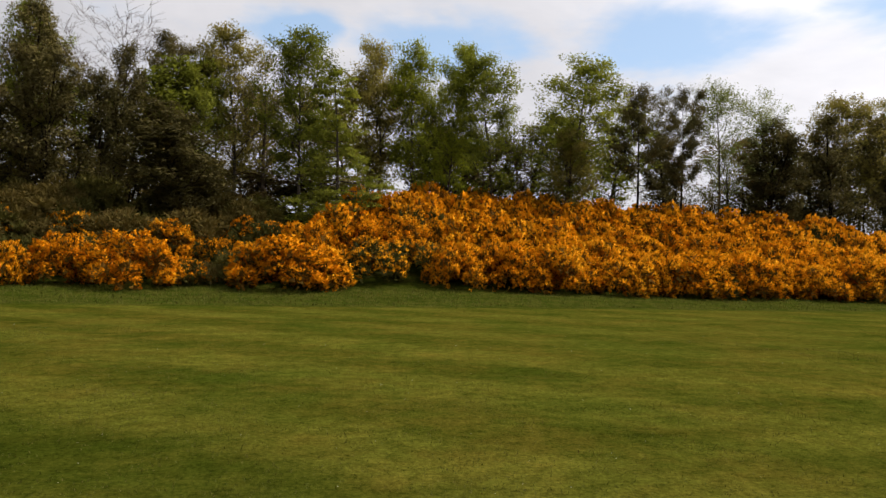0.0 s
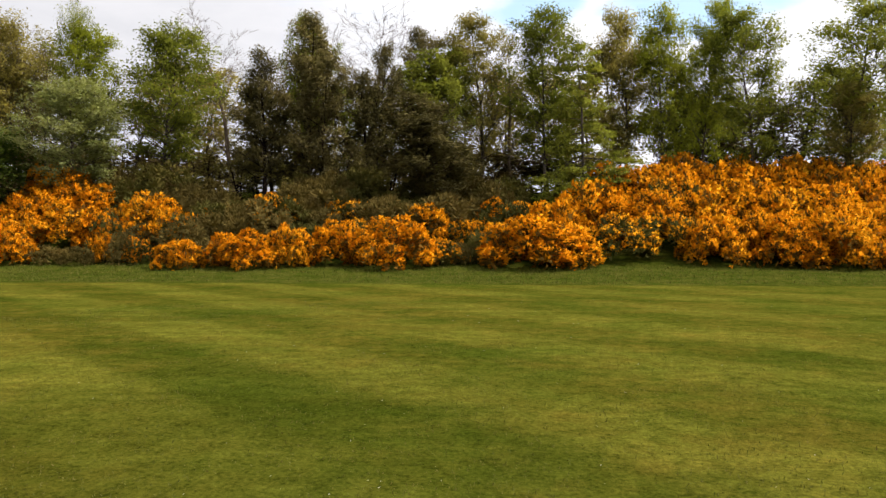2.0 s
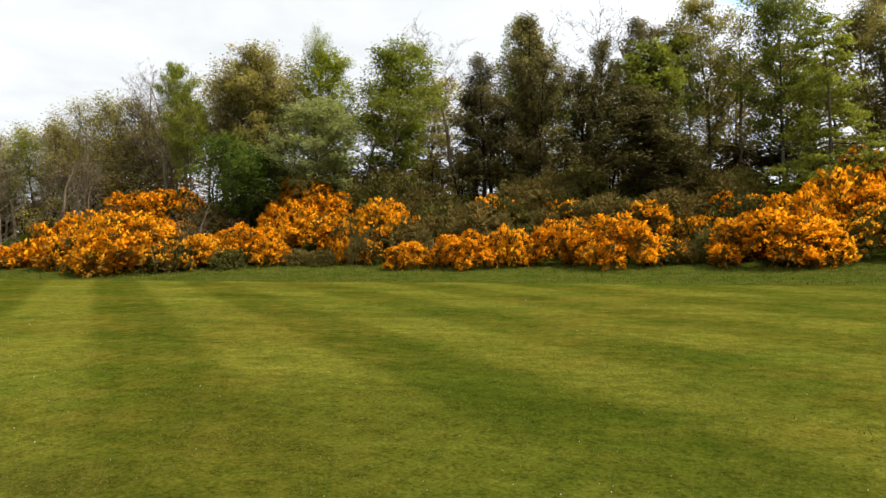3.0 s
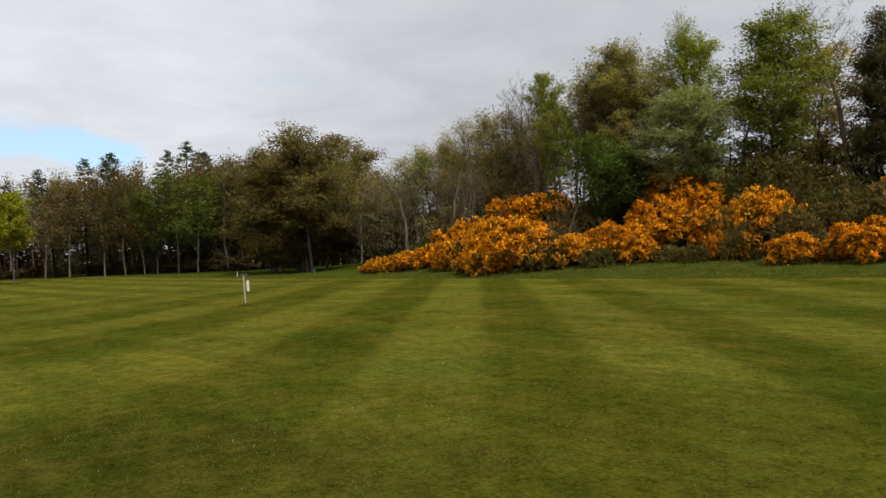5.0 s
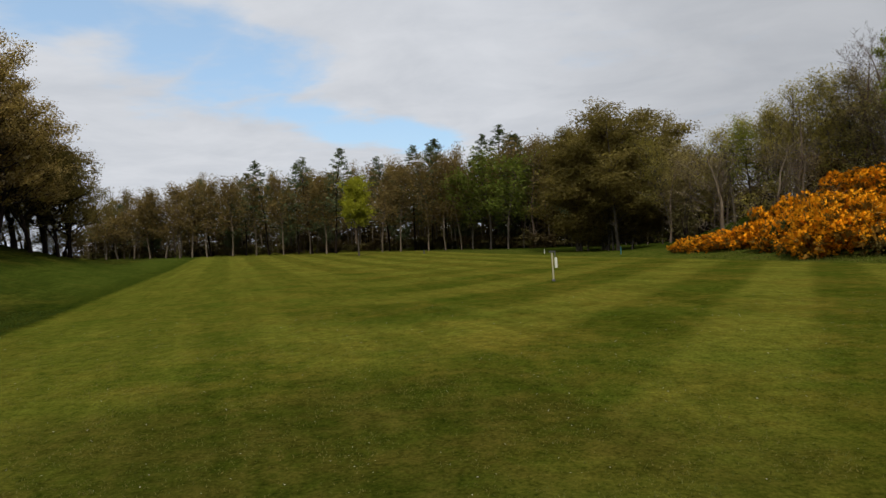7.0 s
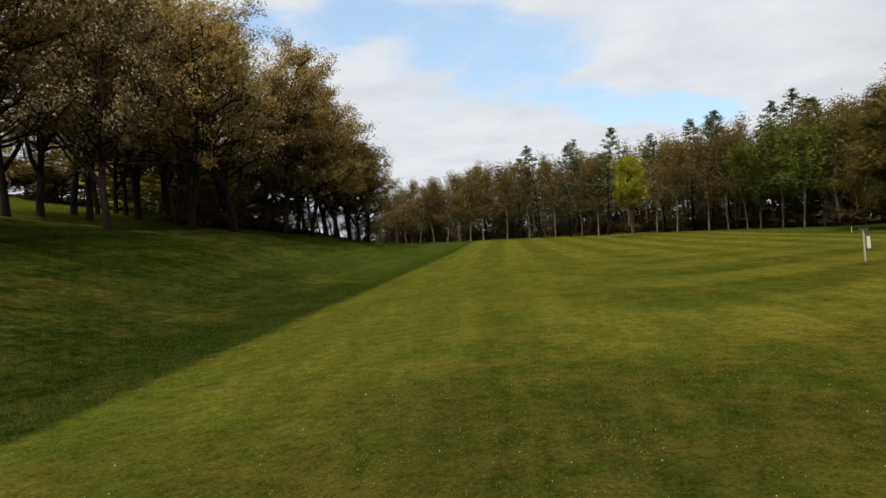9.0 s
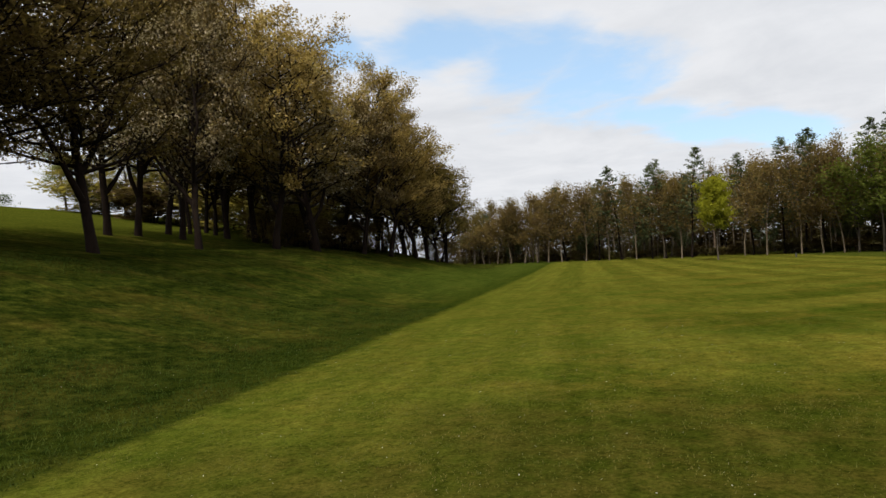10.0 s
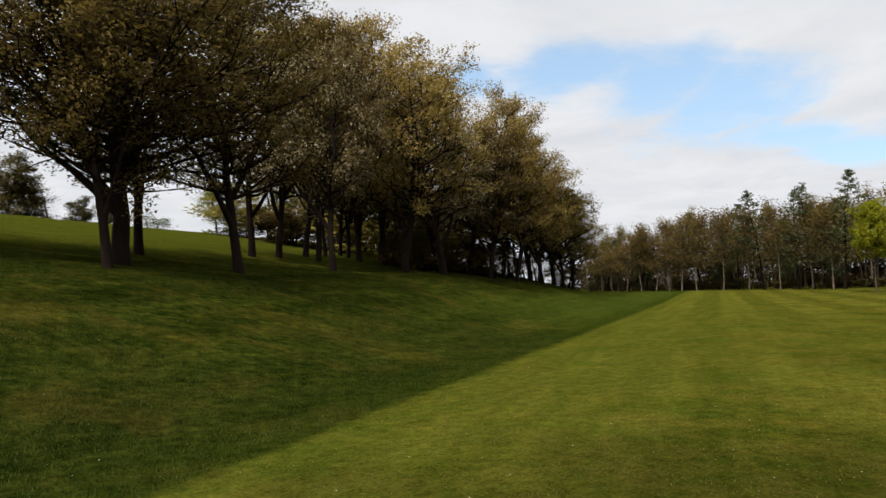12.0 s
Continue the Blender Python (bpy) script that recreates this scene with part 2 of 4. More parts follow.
    mown = n.mix(1.0, mown, n.ramp(patch, [(0.34, (0.78, 0.82, 0.74)), (0.5, (1.0, 1.0, 1.0)), (0.68, (1.18, 1.1, 1.15))]), "MULTIPLY")
    # greener growth along the southern side
    mown = n.mix(n.span(across(109.0), -4.0, 7.0, 0.35, 0.0), mown, n.mix(n.span(mid, 0.35, 0.65), (0.060, 0.082, 0.0085), (0.105, 0.112, 0.016)))
    # a darker patch of turf, mottled green to brown
    dark_spot = n.vec("LENGTH", n.vec("SUBTRACT", flatpos, (-5.0, -1.3, 0)))
    dark_spot = n.span(n.math("ADD", dark_spot, n.math("MULTIPLY", n.math("SUBTRACT", n.noise(flatpos, 0.5, 4, 0.65), 0.5), 9.0)), 1.5, 5.0, 0.7, 0.0)
    mown = n.mix(dark_spot, mown, n.mix(n.span(mid, 0.35, 0.65), (0.027, 0.034, 0.004), (0.054, 0.045, 0.009)))
    # a second darker patch, farther north
    dark_spot2 = n.vec("LENGTH", n.vec("SUBTRACT", flatpos, (-3.6, 4.2, 0)))
    dark_spot2 = n.span(n.math("ADD", dark_spot2, n.math("MULTIPLY", n.math("SUBTRACT", n.noise(flatpos, 0.6, 4, 0.65), 0.5), 6.0)), 0.5, 5.0, 0.5, 0.0)
    mown = n.mix(dark_spot2, mown, (0.036, 0.044, 0.0045))
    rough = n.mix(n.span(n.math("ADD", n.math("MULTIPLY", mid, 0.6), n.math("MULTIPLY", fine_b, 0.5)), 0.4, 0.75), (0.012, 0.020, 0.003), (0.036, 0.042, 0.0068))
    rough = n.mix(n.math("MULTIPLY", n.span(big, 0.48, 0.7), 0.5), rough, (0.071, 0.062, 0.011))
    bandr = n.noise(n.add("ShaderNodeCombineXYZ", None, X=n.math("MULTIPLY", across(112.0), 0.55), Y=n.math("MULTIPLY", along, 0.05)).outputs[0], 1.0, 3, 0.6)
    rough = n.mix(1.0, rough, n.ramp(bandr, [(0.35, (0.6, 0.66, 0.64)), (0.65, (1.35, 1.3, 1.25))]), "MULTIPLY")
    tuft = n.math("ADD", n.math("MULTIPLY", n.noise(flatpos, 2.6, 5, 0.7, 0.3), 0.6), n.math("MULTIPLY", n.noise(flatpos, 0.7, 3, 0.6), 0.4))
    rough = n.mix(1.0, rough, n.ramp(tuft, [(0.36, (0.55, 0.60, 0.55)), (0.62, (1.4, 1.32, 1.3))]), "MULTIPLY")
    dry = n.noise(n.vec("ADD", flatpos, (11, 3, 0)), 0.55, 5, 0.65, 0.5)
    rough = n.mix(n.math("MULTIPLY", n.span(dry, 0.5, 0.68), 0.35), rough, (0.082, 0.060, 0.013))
    # paler green farther along: sun grazing the lie of the grass, painted in
    rough = n.mix(n.math("MULTIPLY", n.span(along, 16.0, 44.0), n.span(edge, -13.0, -9.0, 0.0, 0.5)), rough, (0.060, 0.084, 0.0115))
    # shade of the uncut grass along the southern edge, painted as a dark band
    edge_shade = n.math("MULTIPLY", n.span(n.math("ADD", edge, n.math("MULTIPLY", n.math("SUBTRACT", mid, 0.5), 1.6)), -6.6, -4.7), 0.5)
    rough = n.mix(edge_shade, rough, (0.020, 0.030, 0.003))
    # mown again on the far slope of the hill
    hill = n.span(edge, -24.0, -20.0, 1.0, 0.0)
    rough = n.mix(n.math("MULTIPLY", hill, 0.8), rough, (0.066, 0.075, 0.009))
    verge = n.math("MULTIPLY", n.span(w, -0.5, 0.3), n.span(w, 4.0, 7.0, 1.0, 0.0))
    rough = n.mix(n.math("MULTIPLY", verge, 0.75), rough, n.mix(n.span(mid, 0.35, 0.65), (0.040, 0.056, 0.006), (0.078, 0.080, 0.014)))
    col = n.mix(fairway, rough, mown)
    turned = n.add("ShaderNodeCombineXYZ", None, X=n.math("MULTIPLY", across(109.0), 1.6), Y=n.math("MULTIPLY", along, 0.22)).outputs[0]
    streak = n.noise(turned, 1.0, 5, 0.65)
    col = n.mix(1.0, col, n.ramp(streak, [(0.3, (0.78, 0.80, 0.76)), (0.7, (1.2, 1.17, 1.2))]), "MULTIPLY")
    grain = n.math("ADD", n.math("MULTIPLY", fine_a, 0.9), n.math("MULTIPLY", fine_b, 0.7))
    col = n.mix(1.0, col, n.ramp(n.math("MULTIPLY", grain, 0.62), [(0.38, (0.32, 0.37, 0.28)), (0.66, (1.40, 1.32, 1.28))]), "MULTIPLY")
    bump = n.add("ShaderNodeBump", None, Height=n.math("ADD", fine_a, n.math("MULTIPLY", fine_b, 1.5)), Strength=0.6, Distance=0.03)
    bs = n.add("ShaderNodeBsdfPrincipled", None, Base_Color=col, Roughness=0.85, Normal=bump.outputs[0])
    bs.inputs["Specular IOR Level"].default_value = 0.0
    finish(n, bs.outputs[0])
    return m


M_TURF = turf_material()

# ---- the ground ----


def ramp(x, a, b):
    t = min(1.0, max(0.0, (x - a) / (b - a)))
    return t * t * (3 - 2 * t)


def ground_z(x, y):
    s = 0.3256 * x - 0.9455 * y
    w = 0.949 * (y - 24.0) - 0.316 * x
    e = 0.949 * x + 0.316 * (y - 24.0)
    hill = 2.65 * ramp(s, 5.0, 18) + 1.1 * ramp(s, 15, 26) + 4.1 * ramp(s, 17, 48)
    bank = 0.32 * ramp(w, 0, 5) + 3.1 * ramp(w, 4.5, 14) + 0.9 * ramp(w, 12, 22)
    hill *= 1.0 - 0.92 * ramp(-0.9455 * x - 0.3256 * y - 0.9 * max(0.0, s - 14.0), 58, 84)
    bank += 1.35 * math.exp(-(((e + 32) / 8.0) ** 2) - ((w - 9.5) / 3.4) ** 2)
    return hill + bank * ramp(e, -60, -44) + 0.45 * ramp(math.hypot(x, y), 50, 120)


def place(az, d):
    a = radians(az)
    x, y = -d * math.sin(a), d * math.cos(a)
    return x, y, ground_z(x, y)


def bank_place(e, w):
    """A place on the northern bank: metres along its foot and metres behind the fairway's edge."""
    x, y = 0.949 * e - 0.316 * w, 24.0 + 0.316 * e + 0.949 * w
    return x, y, ground_z(x, y)


def raw_mesh(name, verts, faces, mats, smooth=False, normals=None):
    me = bpy.data.meshes.new(name)
    verts = np.asarray(verts, np.float32).reshape(-1, 3)
    sizes = np.fromiter((len(f) for f in faces), np.int32, len(faces)) if isinstance(faces, list) else np.full(len(faces), faces.shape[1], np.int32)
    flat_ids = np.fromiter((i for f in faces for i in f), np.int32) if isinstance(faces, list) else faces.astype(np.int32).ravel()
    me.vertices.add(len(verts))
    me.vertices.foreach_set("co", verts.ravel())
    me.loops.add(len(flat_ids))
    me.loops.foreach_set("vertex_index", flat_ids)
    me.polygons.add(len(sizes))
    me.polygons.foreach_set("loop_start", np.concatenate([[0], np.cumsum(sizes)[:-1]]).astype(np.int32))
    me.polygons.foreach_set("loop_total", sizes)
    if smooth or normals is not None:
        me.polygons.foreach_set("use_smooth", np.ones(len(sizes), bool))
    for mat in mats:
        me.materials.append(mat)
    me.update(calc_edges=True)
    me.validate()
    if normals is not None:  # leaves shade with the clump that they sit on
        me.normals_split_custom_set_from_vertices(normals)
    return me


def build_ground():
    k = np.linspace(-1, 1, 253)
    axis = np.sinh(k * 6.4) / np.sinh(6.4) * 2200.0
    n = len(axis)
    verts = []
    for y in axis:
        for x in axis:
            bump = 0.05 * noise.noise((x * 0.11, y * 0.11, 0.0)) * ramp(math.hypot(x, y), 6, 25) if abs(x) < 200 and abs(y) < 200 else 0.0
            if bump:
                bump += 0.11 * noise.noise((x * 0.28, y * 0.28, 4.0)) * ramp(0.3256 * x - 0.9455 * y, 5.5, 9.0) * (1.0 - ramp(math.hypot(x, y), 60, 120))
            verts.append((x, y, ground_z(x, y) + bump))
    i = np.arange((n - 1) * (n - 1))
    a = i // (n - 1) * n + i % (n - 1)
    faces = np.stack([a, a + 1, a + n + 1, a + n], 1)
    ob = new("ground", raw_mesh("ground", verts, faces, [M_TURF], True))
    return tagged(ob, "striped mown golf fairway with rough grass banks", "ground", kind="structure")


build_ground()

# ---- trees ----
UP = Vector((0, 0, 1))


class Wood:
    """Collects tapered tubes and leaves for one tree."""

    def __init__(self, seed):
        self.r = random.Random(seed)
        self.v, self.f, self.rank, self.buds = [], [], [], []

    def tube(self, pts, radii, sides, rank=0):
        base = len(self.v)
        for i, (p, r) in enumerate(zip(pts, radii)):
            d = (pts[min(i + 1, len(pts) - 1)] - pts[max(i - 1, 0)]).normalized()
            a = d.cross(Vector((0.31, 0.87, 0.12)) if abs(d.z) > 0.9 else UP).normalized()
            b = d.cross(a)
            for k in range(sides):
                c = 2 * math.pi * k / sides
                self.v.append(p + (a * math.cos(c) + b * math.sin(c)) * r)
        for i in range(len(pts) - 1):
            for k in range(sides):
                j, m = base + i * sides, (k + 1) % sides
                self.f.append((j + k, j + m, j + sides + m, j + sides + k))
                self.rank.append(rank)

    def path(self, start, way, length, steps, wander, lift):
        pts, d = [start.copy()], way.normalized()
        for _ in range(steps):
            d = (d + Vector((self.r.gauss(0, wander), self.r.gauss(0, wander), self.r.gauss(0, wander) + lift))).normalized()
            pts.append(pts[-1] + d * (length / steps))
        return pts


def leaves_mesh(name, seed, centres, ways, per, spread, size, mat, flatten=1.0, slender=0.5, reach=1.0):
    """Leaves in sprays: a cloud about each bud, drawn out along its twig by reach."""
    rng = np.random.default_rng(seed)
    c = np.repeat(np.asarray(centres, float).reshape(-1, 3), per, 0)
    way = np.repeat(np.asarray(ways, float).reshape(-1, 3), per, 0)
    n = len(c)
    off = np.clip(rng.normal(0, 0.85, (n, 3)), -1.25, 1.25) * spread
    off[:, 2] *= flatten
    off = off + way * (np.sum(off * way, axis=1, keepdims=True) * (reach - 1.0))
    c = c + off
    d = rng.normal(0, 1, (n, 3))
    d[:, 2] *= 0.7
    d /= np.linalg.norm(d, axis=1, keepdims=True)
    s = np.cross(d, rng.normal(0, 1, (n, 3)))
    s /= np.linalg.norm(s, axis=1, keepdims=True) + 1e-9
    ln = size * rng.uniform(0.6, 1.35, (n, 1))
    wd = ln * slender
    leaf = np.stack([c - d * ln * 0.5 - s * wd * 0.4, c - d * ln * 0.3 + s * wd * 0.6, c + d * ln * 0.6], 1)
    axis = np.array([0.0, 0.0, 4.0])
    out = c - axis
    out[:, 2] *= 0.35
    out /= np.linalg.norm(out, axis=1, keepdims=True) + 1e-6
    clump = off / (np.linalg.norm(off, axis=1, keepdims=True) + 1e-6)
    nor = out * 0.6 + clump * 0.75 + rng.normal(0, 0.3, (n, 3)) + (0, 0, 0.35)
    nor /= np.linalg.norm(nor, axis=1, keepdims=True)
    return raw_mesh(name, leaf.reshape(-1, 3), np.arange(3 * n).reshape(-1, 3), [mat], normals=np.repeat(nor, 3, 0))


# crown outlines, from the lowest limb to the top
QS = [i / 10 for i in range(11)]
PROFILES = {"round": (0.62, 0.78, 0.90, 0.98, 1.0, 0.96, 0.88, 0.76, 0.62, 0.44, 0.18),
            "tall": (0.45, 0.55, 0.68, 0.80, 0.90, 0.97, 1.0, 0.96, 0.84, 0.62, 0.34),
            "flame": (0.60, 0.78, 0.92, 1.0, 1.0, 0.95, 0.86, 0.74, 0.58, 0.38, 0.12),
            "dome": (0.78, 0.96, 1.0, 1.0, 0.97, 0.92, 0.85, 0.76, 0.64, 0.47, 0.24)}


def tree_mesh(seed, shape):
    """One tree of unit height 10 m: its wood and the points where leaves sit."""
    s = dict(limbs=34, base=0.28, radius=2.3, lift=0.10, rise=0.75, droop=0.0, trunk=0.16, profile="round", subs=5, stems=1, wander=0.16, twigs=1, crowd=1.6, taper=0.62, bend=0.035, limb=0.45, fan=0.55, fine=True, fork=0, twig=0.013)
    s.update(shape)
    w = Wood(seed)
    r = w.r
    for stem in range(s["stems"]):
        off = Vector((r.uniform(-0.5, 0.5), r.uniform(-0.5, 0.5), 0)) if s["stems"] > 1 else Vector((0, 0, 0))
        lean = Vector((r.gauss(0, 0.025), r.gauss(0, 0.025), 1)) + off * 0.12
        top = 9.7 * (1.0 if stem == 0 else r.uniform(0.75, 0.98))
        trunk = w.path(off - UP * 0.25, lean, top + 0.25, 11, s["bend"], 0.03)
        r0 = s["trunk"] * (1.0 if stem == 0 else 0.75)
        radii = [r0 * 0.88 * (1.0 - 0.93 * (i / 11) ** 1.25) for i in range(12)]
        radii[0] *= 1.3
        w.tube(trunk, radii, 7)
        for k in range(s["fork"]):  # strong leaders rising from the fork
            az = k * 2.4 + r.uniform(-0.4, 0.4)
            leader = w.path(trunk[3] if k % 2 else trunk[2], Vector((math.cos(az), math.sin(az), 1.5)), r.uniform(4.0, 5.6), 6, 0.12, 0.1)
            w.tube(leader, [r0 * 0.6 * (1 - 0.85 * j / 6) for j in range(7)], 6)
        limbs = max(6, int(s["limbs"] / s["stems"]))
        for i in range(limbs):
            f = (i + r.random()) / limbs
            t = s["base"] + (0.985 - s["base"]) * (f ** s["crowd"] if s["profile"] == "cone" else f)
            k = min(10, int(t * 11))
            p = trunk[k].lerp(trunk[k + 1], t * 11 - k)
            q = (t - s["base"]) / (1 - s["base"])
            if s["profile"] in PROFILES:
                reach = float(np.interp(q, QS, PROFILES[s["profile"]]))
            elif s["profile"] == "cone":
                reach = (1.0 - q) ** s["taper"] * 0.97 + 0.03
            elif s["profile"] == "pine":
                reach = 0.75 + 0.35 * math.sin(math.pi * q) if q < 0.9 else 0.45
            elif s["profile"] == "peak":
                reach = (0.5 + 0.5 * math.sin(math.pi * min(1.0, 0.3 + 0.6 * q))) * (1.0 - 0.6 * max(0.0, q - 0.45) / 0.55)
            reach *= s["radius"] * (r.uniform(0.62, 1.12) if s["profile"] != "peak" else r.uniform(0.35, 1.25)) / (1.0 if s["stems"] == 1 else 1.25)
            az = i * 2.4 + r.uniform(-0.5, 0.5)
            rise = s["rise"] * (0.6 + 0.8 * q) if s["profile"] != "cone" else s["rise"] * (q * 1.4 - 0.2)
            way = Vector((math.cos(az), math.sin(az), rise + r.gauss(0, 0.12)))
            limb = w.path(p, way, reach * (1.0 + 0.25 * max(0.0, rise)), 5, s["wander"], s["lift"] - s["droop"])
            lr = max(s["twig"], radii[k] * s["limb"])
            if s["fine"]:
                w.tube(limb, [lr * (1 - 0.85 * j / 5) for j in range(6)], 4)
            else:
                w.tube(limb[::2] + limb[-1:], [lr, lr * 0.66, lr * 0.32, lr * 0.15], 3)
            w.buds.append((limb[-1], 1, (limb[-1] - limb[-2]).normalized()))
            share = reach / (0.8 * s["radius"] / (1.0 if s["stems"] == 1 else 1.25))
            for _ in range(max(2, round(s["subs"] * share))):
                j = r.uniform(1.2, 4.9)
                a = limb[int(j)].lerp(limb[int(j) + 1], j % 1)
                d = (limb[int(j) + 1] - limb[int(j)]).normalized()
                side = Vector((r.gauss(0, 1), r.gauss(0, 1), r.gauss(0.15, 0.55)))
                sub = w.path(a, d * 0.7 + side * s["fan"], reach * r.uniform(0.25, 0.5), 3, s["wander"], s["lift"] - s["droop"])
                w.tube(sub, [lr * 0.42, lr * 0.33, lr * 0.24, lr * 0.12], 3, 1)
                w.buds += [(sub[2], 0, (sub[2] - sub[1]).normalized()), (sub[3], 1, (sub[3] - sub[2]).normalized())]
                for _ in range(s["twigs"]):
                    tw = w.path(sub[r.randint(1, 2)], d + side * 0.4 + Vector((r.gauss(0, .6), r.gauss(0, .6), r.gauss(0.2, .5))), reach * r.uniform(0.12, 0.28), 1, 0.2, s["lift"])
                    w.tube(tw, [s["twig"], s["twig"] * 0.45], 3, 2)
                    w.buds.append((tw[1], 1, (tw[1] - tw[0]).normalized()))
    return w


SHAPES = {
    "broadleaf": dict(limbs=46, base=0.2, radius=2.35, rise=0.75, lift=0.10, profile="round", subs=5, twigs=1, trunk=0.11),
    "spreading": dict(limbs=60, base=0.08, radius=3.0, rise=0.8, bend=0.02, trunk=0.09, profile="dome", subs=6, stems=4),
    "slim": dict(limbs=34, base=0.2, radius=2.3, rise=1.0, profile="tall", trunk=0.10, subs=5, twigs=1),
    "conifer": dict(limbs=60, base=0.12, radius=2.2, rise=0.85, lift=0.08, profile="flame", trunk=0.15, subs=5, twigs=1, stems=2),
    "spruce": dict(fine=False, limbs=74, base=0.3, radius=2.5, rise=0.3, lift=0.0, profile="cone", trunk=0.1, subs=5, twigs=1, crowd=0.9, taper=1.0),
    "pine": dict(limbs=24, base=0.34, radius=2.3, rise=0.25, profile="pine", trunk=0.13, subs=6, twigs=2),
    "layered": dict(limbs=60, base=0.06, radius=2.7, rise=0.15, droop=0.04, lift=0.02, profile="cone", trunk=0.13, subs=6, twigs=1),
    "bare": dict(limbs=48, base=0.14, radius=2.1, rise=1.8, lift=0.08, profile="tall", trunk=0.09, limb=0.2, subs=9, twigs=3, wander=0.03, fan=0.28, twig=0.006),
    "stand": dict(fork=2, limbs=46, base=0.26, radius=2.9, rise=0.5, bend=0.085, limb=0.55, profile="dome", trunk=0.17, subs=6, twigs=1),
    "woodland": dict(fine=False, limbs=38, base=0.28, radius=2.1, rise=1.3, lift=0.1, profile="peak", trunk=0.07, subs=5, twigs=2),
    "stemmed": dict(limbs=48, base=0.36, radius=2.2, rise=0.5, profile="dome", trunk=0.11),
    "old_tree": dict(fork=4, limbs=84, base=0.3, radius=3.4, rise=0.45, bend=0.05, limb=0.5, profile="dome", trunk=0.2, subs=7, twigs=1),
    "dense_shrub": dict(limbs=45, base=0.05, radius=4.2, rise=0.7, profile="round", trunk=0.2, subs=4, stems=3, twigs=1),
    "thicket": dict(fine=False, limbs=24, base=0.02, radius=4.2, rise=0.9, profile="tall", trunk=0.1, subs=4, stems=4, twigs=0),
    "round_bush": dict(fine=False, limbs=27, base=0.05, radius=4.2, rise=0.7, profile="round", trunk=0.2, subs=4, stems=3, twigs=0),
}
LEAVES = {  # leaves at a bud, scatter, size, flatten, slender
    "broadleaf": (44, 0.25, 0.098, 0.6, 0.8), "spreading": (64, 0.36, 0.10, 0.6, 0.8), "slim": (26, 0.25, 0.09, 0.8, 0.75),
    "conifer": (42, 0.22, 0.125, 1.1, 0.5), "spruce": (15, 0.11, 0.12, 0.5, 0.45), "pine": (52, 0.27, 0.13, 0.5, 0.4),
    "layered": (40, 0.25, 0.11, 0.2, 0.75), "stand": (38, 0.25, 0.088, 0.65, 0.85), "round_bush": (30, 0.6, 0.19, 0.9, 0.7), "dense_shrub": (40, 0.7, 0.18, 1.0, 0.85), "thicket": (24, 0.75, 0.34, 1.1, 0.7),
    "old_tree": (34, 0.3, 0.085, 0.65, 0.85), "woodland": (12, 0.32, 0.12, 1.2, 0.6), "stemmed": (40, 0.34, 0.13, 0.7, 0.85),
}
REACH = {"broadleaf": 1.7, "slim": 1.6, "conifer": 1.5, "stand": 1.5, "old_tree": 1.5, "layered": 1.4, "spreading": 1.2, "woodland": 1.4, "spruce": 1.8}  # sprays drawn out along the twig
COARSE = 0.4  # far trees carry fewer, larger leaves
VARIANTS, CACHE = 4, {}


def tree_parts(shape, variant, leaf, bark, thin=1.0, far=False):
    key = (shape, variant, leaf.name if leaf else "", bark.name, thin, far)
    if key not in CACHE:
        seed = sum(map(ord, shape)) * 10 + variant
        if (shape, variant) not in CACHE:
            CACHE[shape, variant] = tree_mesh(seed, SHAPES[shape])
        w = CACHE[shape, variant]
        faces = [f for f, rank in zip(w.f, w.rank) if rank == 0 or not far or (rank == 1 and far == "edge")]
        used = sorted({i for f in faces for i in f})
        index = {old: i for i, old in enumerate(used)}
        wood = raw_mesh("trunk", [tuple(w.v[i]) for i in used], [tuple(index[i] for i in f) for f in faces], [bark], True)
        crown = None
        if leaf:
            per, spread, size, flatten, slender = LEAVES[shape]
            if far:
                per, size = max(3, round(per * COARSE)), size * 1.5
            rr = random.Random(seed + 5)
            buds = [(tuple(p), tuple(way)) for p, tip, way in w.buds if rr.random() < (thin if tip else thin * 0.7)]
            crown = leaves_mesh("crown", seed, [q[0] for q in buds], [q[1] for q in buds], per, spread, size, leaf, flatten, slender, REACH.get(shape, 1.0))
        size_of = crown or wood
        co = np.empty(len(size_of.vertices) * 3, np.float32)
        size_of.vertices.foreach_get("co", co)
        co = co.reshape(-1, 3)
        CACHE[key] = (wood, crown, float(np.percentile(np.hypot(co[:, 0], co[:, 1]), 97)), float(np.percentile(co[:, 2], 99.8)))
    return CACHE[key]


COUNT = {"trees of the hillside stand": 2}
LOWER = {"trees of the far wood": 0.94}
WIDEN = {"trees on the gorse bank": 1.4, "trees of the far wood": 1.45, "trees of the hillside stand": 1.38}


